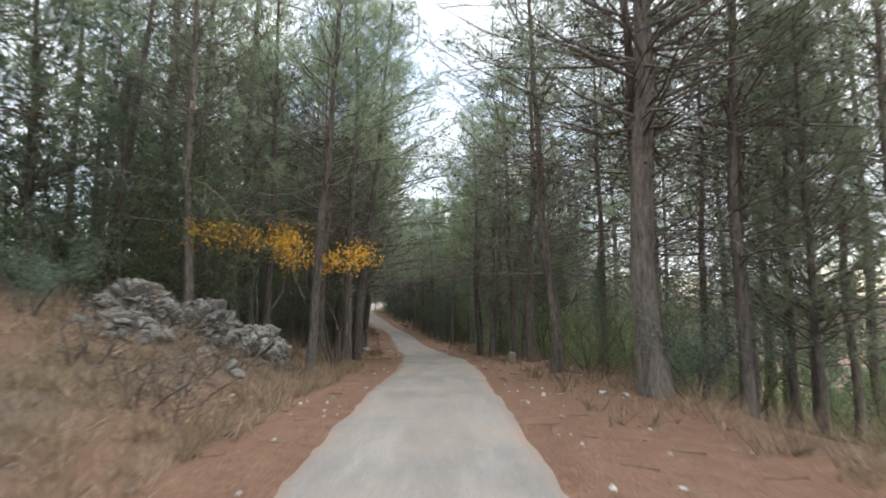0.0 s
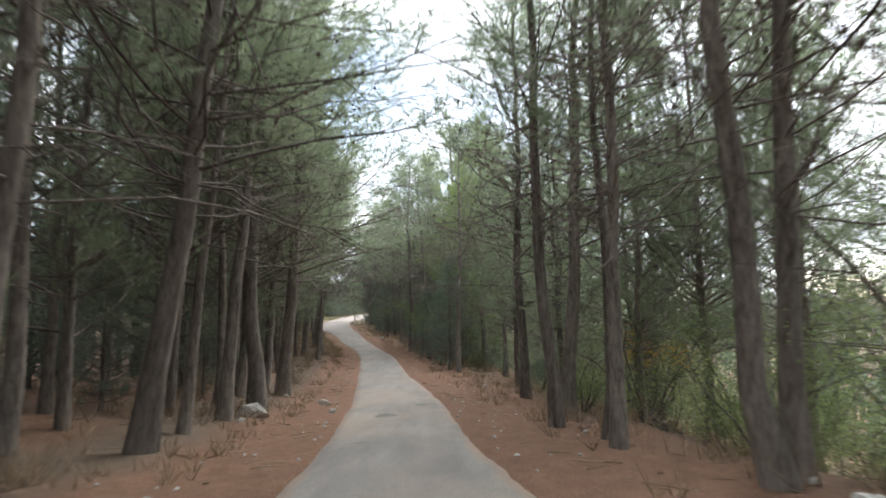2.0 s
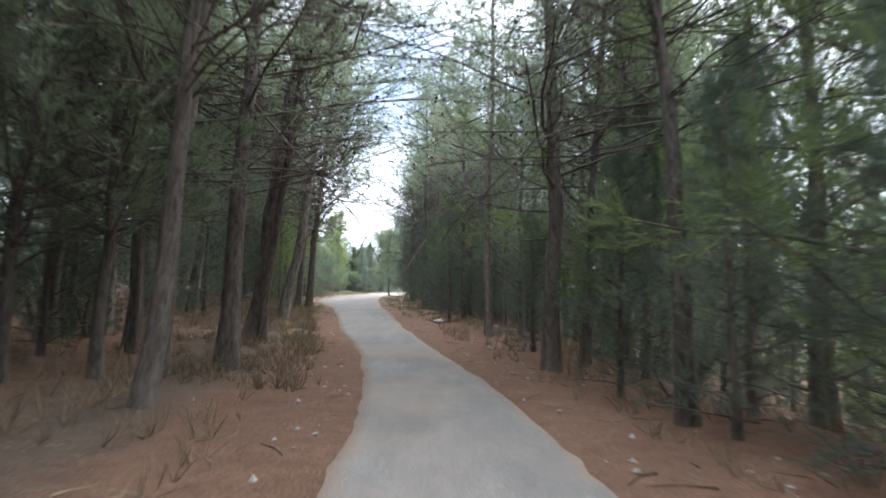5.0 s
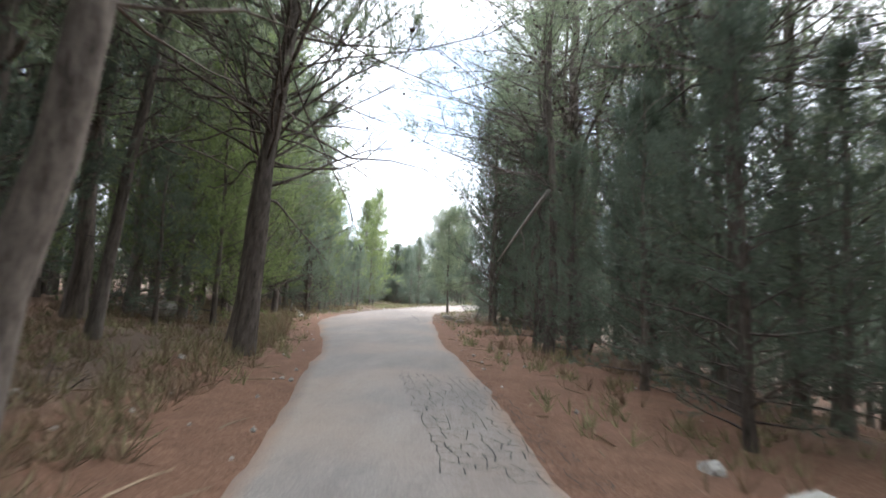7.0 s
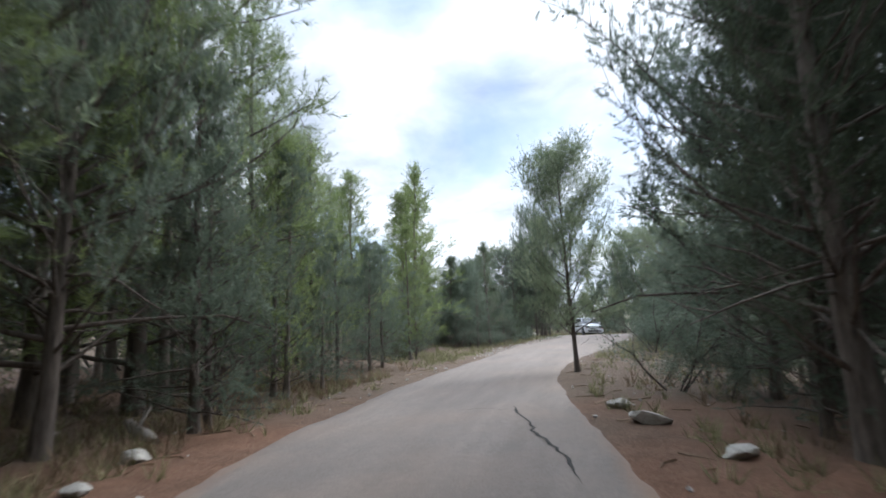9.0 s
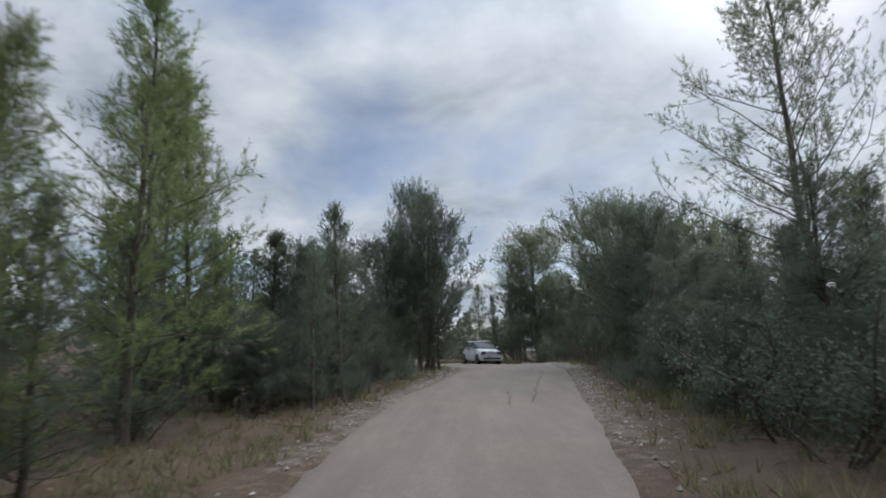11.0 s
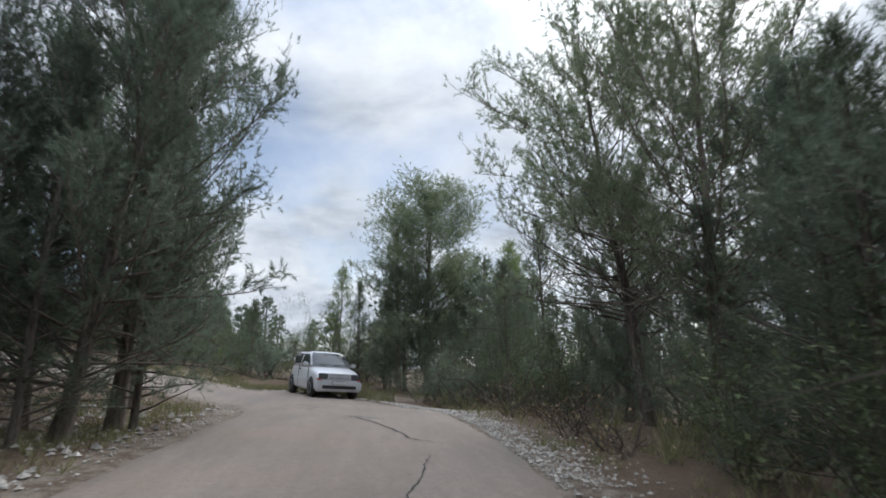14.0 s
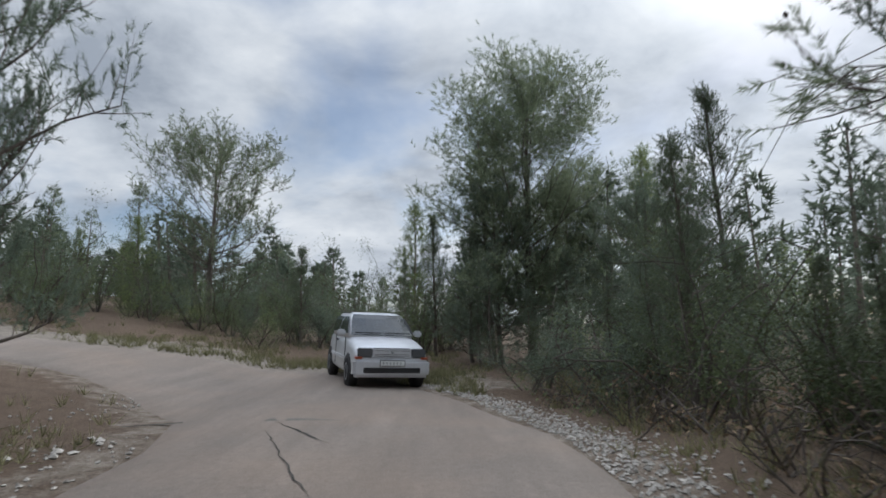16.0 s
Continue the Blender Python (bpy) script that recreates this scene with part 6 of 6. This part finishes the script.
def box(name, x0, x1, y0, y1, z0, z1, mat, parent, bevel=0.012, label=""):
    bm = bmesh.new()
    bmesh.ops.create_cube(bm, size=1.0)
    for v in bm.verts:
        v.co = Vector(((x0 + x1) / 2 + v.co.x * (x1 - x0), (y0 + y1) / 2 + v.co.y * (y1 - y0), (z0 + z1) / 2 + v.co.z * (z1 - z0)))
    if bevel:
        bmesh.ops.bevel(bm, geom=bm.edges[:], offset=bevel, segments=2, affect="EDGES")
    return part(name, bm, mat, parent, label)


def disc(name, x, y0, y1, z, r, mat, parent, segs=28, dish=0.0, label=""):
    """A wheel-like turned piece with its axle along y."""
    a = np.linspace(0, 2 * np.pi, segs, endpoint=False)
    rings = []
    for yy, rr in ((y0, r * 0.6), (y0, r * 0.92), (y0 + 0.12 * (y1 - y0), r), (y1 - 0.12 * (y1 - y0), r), (y1, r * 0.92), (y1 - dish, r * 0.6)):
        rings.append(np.stack([x + rr * np.cos(a), np.full(segs, yy), z + rr * np.sin(a)], 1))
    return loft(name, rings, mat, parent, label)


def make_car():
    car = new("parked_car")
    # lower body, as stations along its length: x, bottom, top, half width
    ST = ((-1.70, 0.40, 0.86, 0.64), (-1.66, 0.28, 0.93, 0.72), (-1.50, 0.23, 0.96, 0.765), (-1.0, 0.19, 0.965, 0.785), (-0.3, 0.18, 0.95, 0.79), (0.4, 0.18, 0.935, 0.79),
          (0.78, 0.18, 0.92, 0.785), (1.1, 0.19, 0.875, 0.778), (1.4, 0.21, 0.815, 0.765), (1.58, 0.23, 0.765, 0.745), (1.66, 0.28, 0.72, 0.72), (1.69, 0.34, 0.66, 0.68))
    rings = []
    n = 36
    a = np.linspace(0, 2 * np.pi, n, endpoint=False)
    for x, zb, zt, hw in ST:
        c, s = np.cos(a), np.sin(a)
        yy = np.sign(c) * np.abs(c) ** (2 / 7.0) * hw
        zz_ = np.sign(s) * np.abs(s) ** (2 / 6.0) * (zt - zb) / 2 + (zt + zb) / 2
        yy = yy * (1 - 0.05 * np.clip((zz_ - 0.6) / 0.35, 0, 1))
        rings.append(np.stack([np.full(n, x), yy, zz_], 1))
    loft("body", rings[::-1], SILVER, car)
    # cabin, as level rings
    CB = ((0.90, -1.60, 0.84, 0.745), (1.00, -1.56, 0.70, 0.725), (1.15, -1.47, 0.49, 0.685), (1.28, -1.36, 0.30, 0.64), (1.345, -1.25, 0.19, 0.60), (1.385, -1.10, 0.06, 0.53), (1.395, -0.8, -0.2, 0.40))
    loft("cabin", [ring((r_ + f_) / 2, (f_ - r_) / 2, w_, z, power=7.0) for z, r_, f_, w_ in CB], SILVER, car)

    def at(z):
        zs_, rs, fs, ws = np.array(CB).T
        return np.interp(z, zs_, rs), np.interp(z, zs_, fs), np.interp(z, zs_, ws)

    zs_ = np.linspace(0.955, 1.352, 6)
    grid = []
    for z in zs_:
        _, fr, w = at(z)
        grid.append([(fr + 0.03 - 0.035 * abs(u) ** 4, u * w * 0.92, z) for u in np.linspace(-1, 1, 9)])
    panel("windscreen", grid, GLASS, car, "dark tinted windscreen")
    grid = []
    for z in np.linspace(1.0, 1.30, 5):
        re, _, w = at(z)
        grid.append([(re - 0.03 + 0.03 * abs(u) ** 4, -u * w * 0.86, z) for u in np.linspace(-1, 1, 7)])
    panel("rear_window", grid, GLASS, car)
    for sd in (1, -1):
        for k, (xa, xb) in enumerate(((-0.40, 0.62), (-1.34, -0.48))):
            grid = []
            for z in np.linspace(0.975, 1.30, 5):
                re, fr, w = at(z)
                lo, hi = max(xa, re + 0.10), min(xb, fr - 0.07)
                us = np.linspace(lo, hi, 6)
                pts = [(u, sd * (w + 0.006), z) for u in us]
                grid.append(pts if sd < 0 else pts[::-1])
            panel("side_window", grid, GLASS, car)
        # wheels in dark arches
        for xw in (1.10, -1.27):
            disc("wheel_arch", xw, sd * 0.60, sd * 0.797, 0.30, 0.325, BLACK, car)
            tyre = disc("wheel", xw, sd * 0.63, sd * 0.805, 0.275, 0.275, RUBBER, car, label="black rubber tyre")
            disc("rim", xw, sd * 0.75, sd * 0.812, 0.275, 0.165, RIM, tyre, dish=sd * 0.02, label="dull steel rim")
        # doors, trim, mirror, lamps
        box("door_gap", -0.452, -0.445, sd * 0.782, sd * 0.796, 0.32, 0.94, BLACK, car, 0)
        box("door_gap", 0.735, 0.742, sd * 0.776, sd * 0.794, 0.34, 0.90, BLACK, car, 0)
        box("side_strip", -0.95, 0.78, sd * 0.782, sd * 0.806, 0.49, 0.54, BUMPER, car, 0.006)
        box("door_handle", -0.36, -0.22, sd * 0.775, sd * 0.80, 0.80, 0.83, BLACK, car, 0.005)
        mir = box("door_mirror", 0.50, 0.60, min(sd * 0.76, sd * 0.95), max(sd * 0.76, sd * 0.95), 0.93, 1.05, SILVER, car, 0.03, "silver door mirror")
        y0, y1 = sorted((sd * 0.40, sd * 0.70))
        lamp = box("headlamp", 1.58, 1.712, y0, y1, 0.575, 0.745, LAMP, car, 0.02, "rectangular dark headlamp")
        y0, y1 = sorted((sd * 0.60, sd * 0.745))
        box("indicator", 1.56, 1.716, y0, y1, 0.545, 0.59, AMBER, car, 0.01, "amber turn lamp")
        y0, y1 = sorted((sd * 0.56, sd * 0.70))
        box("tail_lamp", -1.70, -1.62, y0, y1, 0.60, 0.85, AMBER, car, 0.02)
        # wiper
        box("wiper", 0.775, 0.80, 0.03 if sd > 0 else -0.60, 0.60 if sd > 0 else -0.03, 0.985, 1.005, BLACK, car, 0.004, "thin black wiper")
    box("bonnet_edge", 1.60, 1.70, -0.40, 0.40, 0.742, 0.748, BLACK, car, 0.003)
    gr = box("grille", 1.655, 1.705, -0.385, 0.385, 0.575, 0.738, SILVER, car, 0.01, "flat silver nose panel")
    for z in (0.60, 0.63, 0.70):
        box("slot", 1.70, 1.708, -0.36, 0.36, z, z + 0.007, BLACK, gr, 0)
    box("emblem", 1.70, 1.712, -0.025, 0.025, 0.65, 0.69, RIM, car, 0.006)
    b = box("front_bumper", 1.50, 1.76, -0.785, 0.785, 0.22, 0.555, SILVER, car, 0.055, "silver-painted front bumper")
    box("air_slot", 1.735, 1.768, -0.58, 0.58, 0.30, 0.40, BLACK, b, 0.008)
    box("rear_bumper", -1.76, -1.54, -0.76, 0.76, 0.32, 0.52, BUMPER, car, 0.05)
    pl = box("number_plate", 1.752, 1.772, -0.26, 0.26, 0.425, 0.535, BLACK, car, 0.004, "plate with plain bars in place of its number")
    box("plate_face", 1.766, 1.778, -0.245, 0.245, 0.436, 0.524, PLATE, pl, 0.003)
    for k in range(6):
        box("plate_bar", 1.776, 1.781, -0.20 + 0.07 * k, -0.175 + 0.07 * k, 0.46, 0.50, RIM, pl, 0)
    box("roof_gutter", -1.0, 0.05, 0.545, 0.57, 1.365, 1.385, BLACK, car, 0.004)
    box("roof_gutter", -1.0, 0.05, -0.57, -0.545, 1.365, 1.385, BLACK, car, 0.004)
    return tagged(car, "silver three-door hatchback parked at the bend", "car")


def surface(x, y):
    """Height of whatever lies on top, paved or not."""
    on = off_road(np.array([x]), np.array([y]))[0] < 0
    return float(base_height(np.array([x]), np.array([y]))[0]) + 0.028 if on else ground_at(x, y)


car = make_car()
CX, CY = -9.25, 118.15
ahead = Vector((0.33, -0.944, 0)).normalized()
left = Vector((0.944, 0.33, 0)).normalized()
hs = {(i, j): surface(CX + ahead.x * i + left.x * j, CY + ahead.y * i + left.y * j) for i in (1.1, -1.27) for j in (0.72, -0.72)}
zf, zb_ = (hs[1.1, 0.72] + hs[1.1, -0.72]) / 2, (hs[-1.27, 0.72] + hs[-1.27, -0.72]) / 2
zl, zr_ = (hs[1.1, 0.72] + hs[-1.27, 0.72]) / 2, (hs[1.1, -0.72] + hs[-1.27, -0.72]) / 2
fx = Vector((ahead.x, ahead.y, (zf - zb_) / 2.37)).normalized()
ly = Vector((left.x, left.y, (zl - zr_) / 1.44)).normalized()
uz = fx.cross(ly).normalized()
ly = uz.cross(fx).normalized()
mid = (zf + zb_) / 2 + 0.085 * (zf - zb_) / 2.37
car.matrix_basis = Matrix(((fx.x, ly.x, uz.x, CX), (fx.y, ly.y, uz.y, CY), (fx.z, ly.z, uz.z, mid - 0.004), (0, 0, 0, 1))) @ Matrix.Diagonal((0.97, 0.97, 1.05, 1.0))
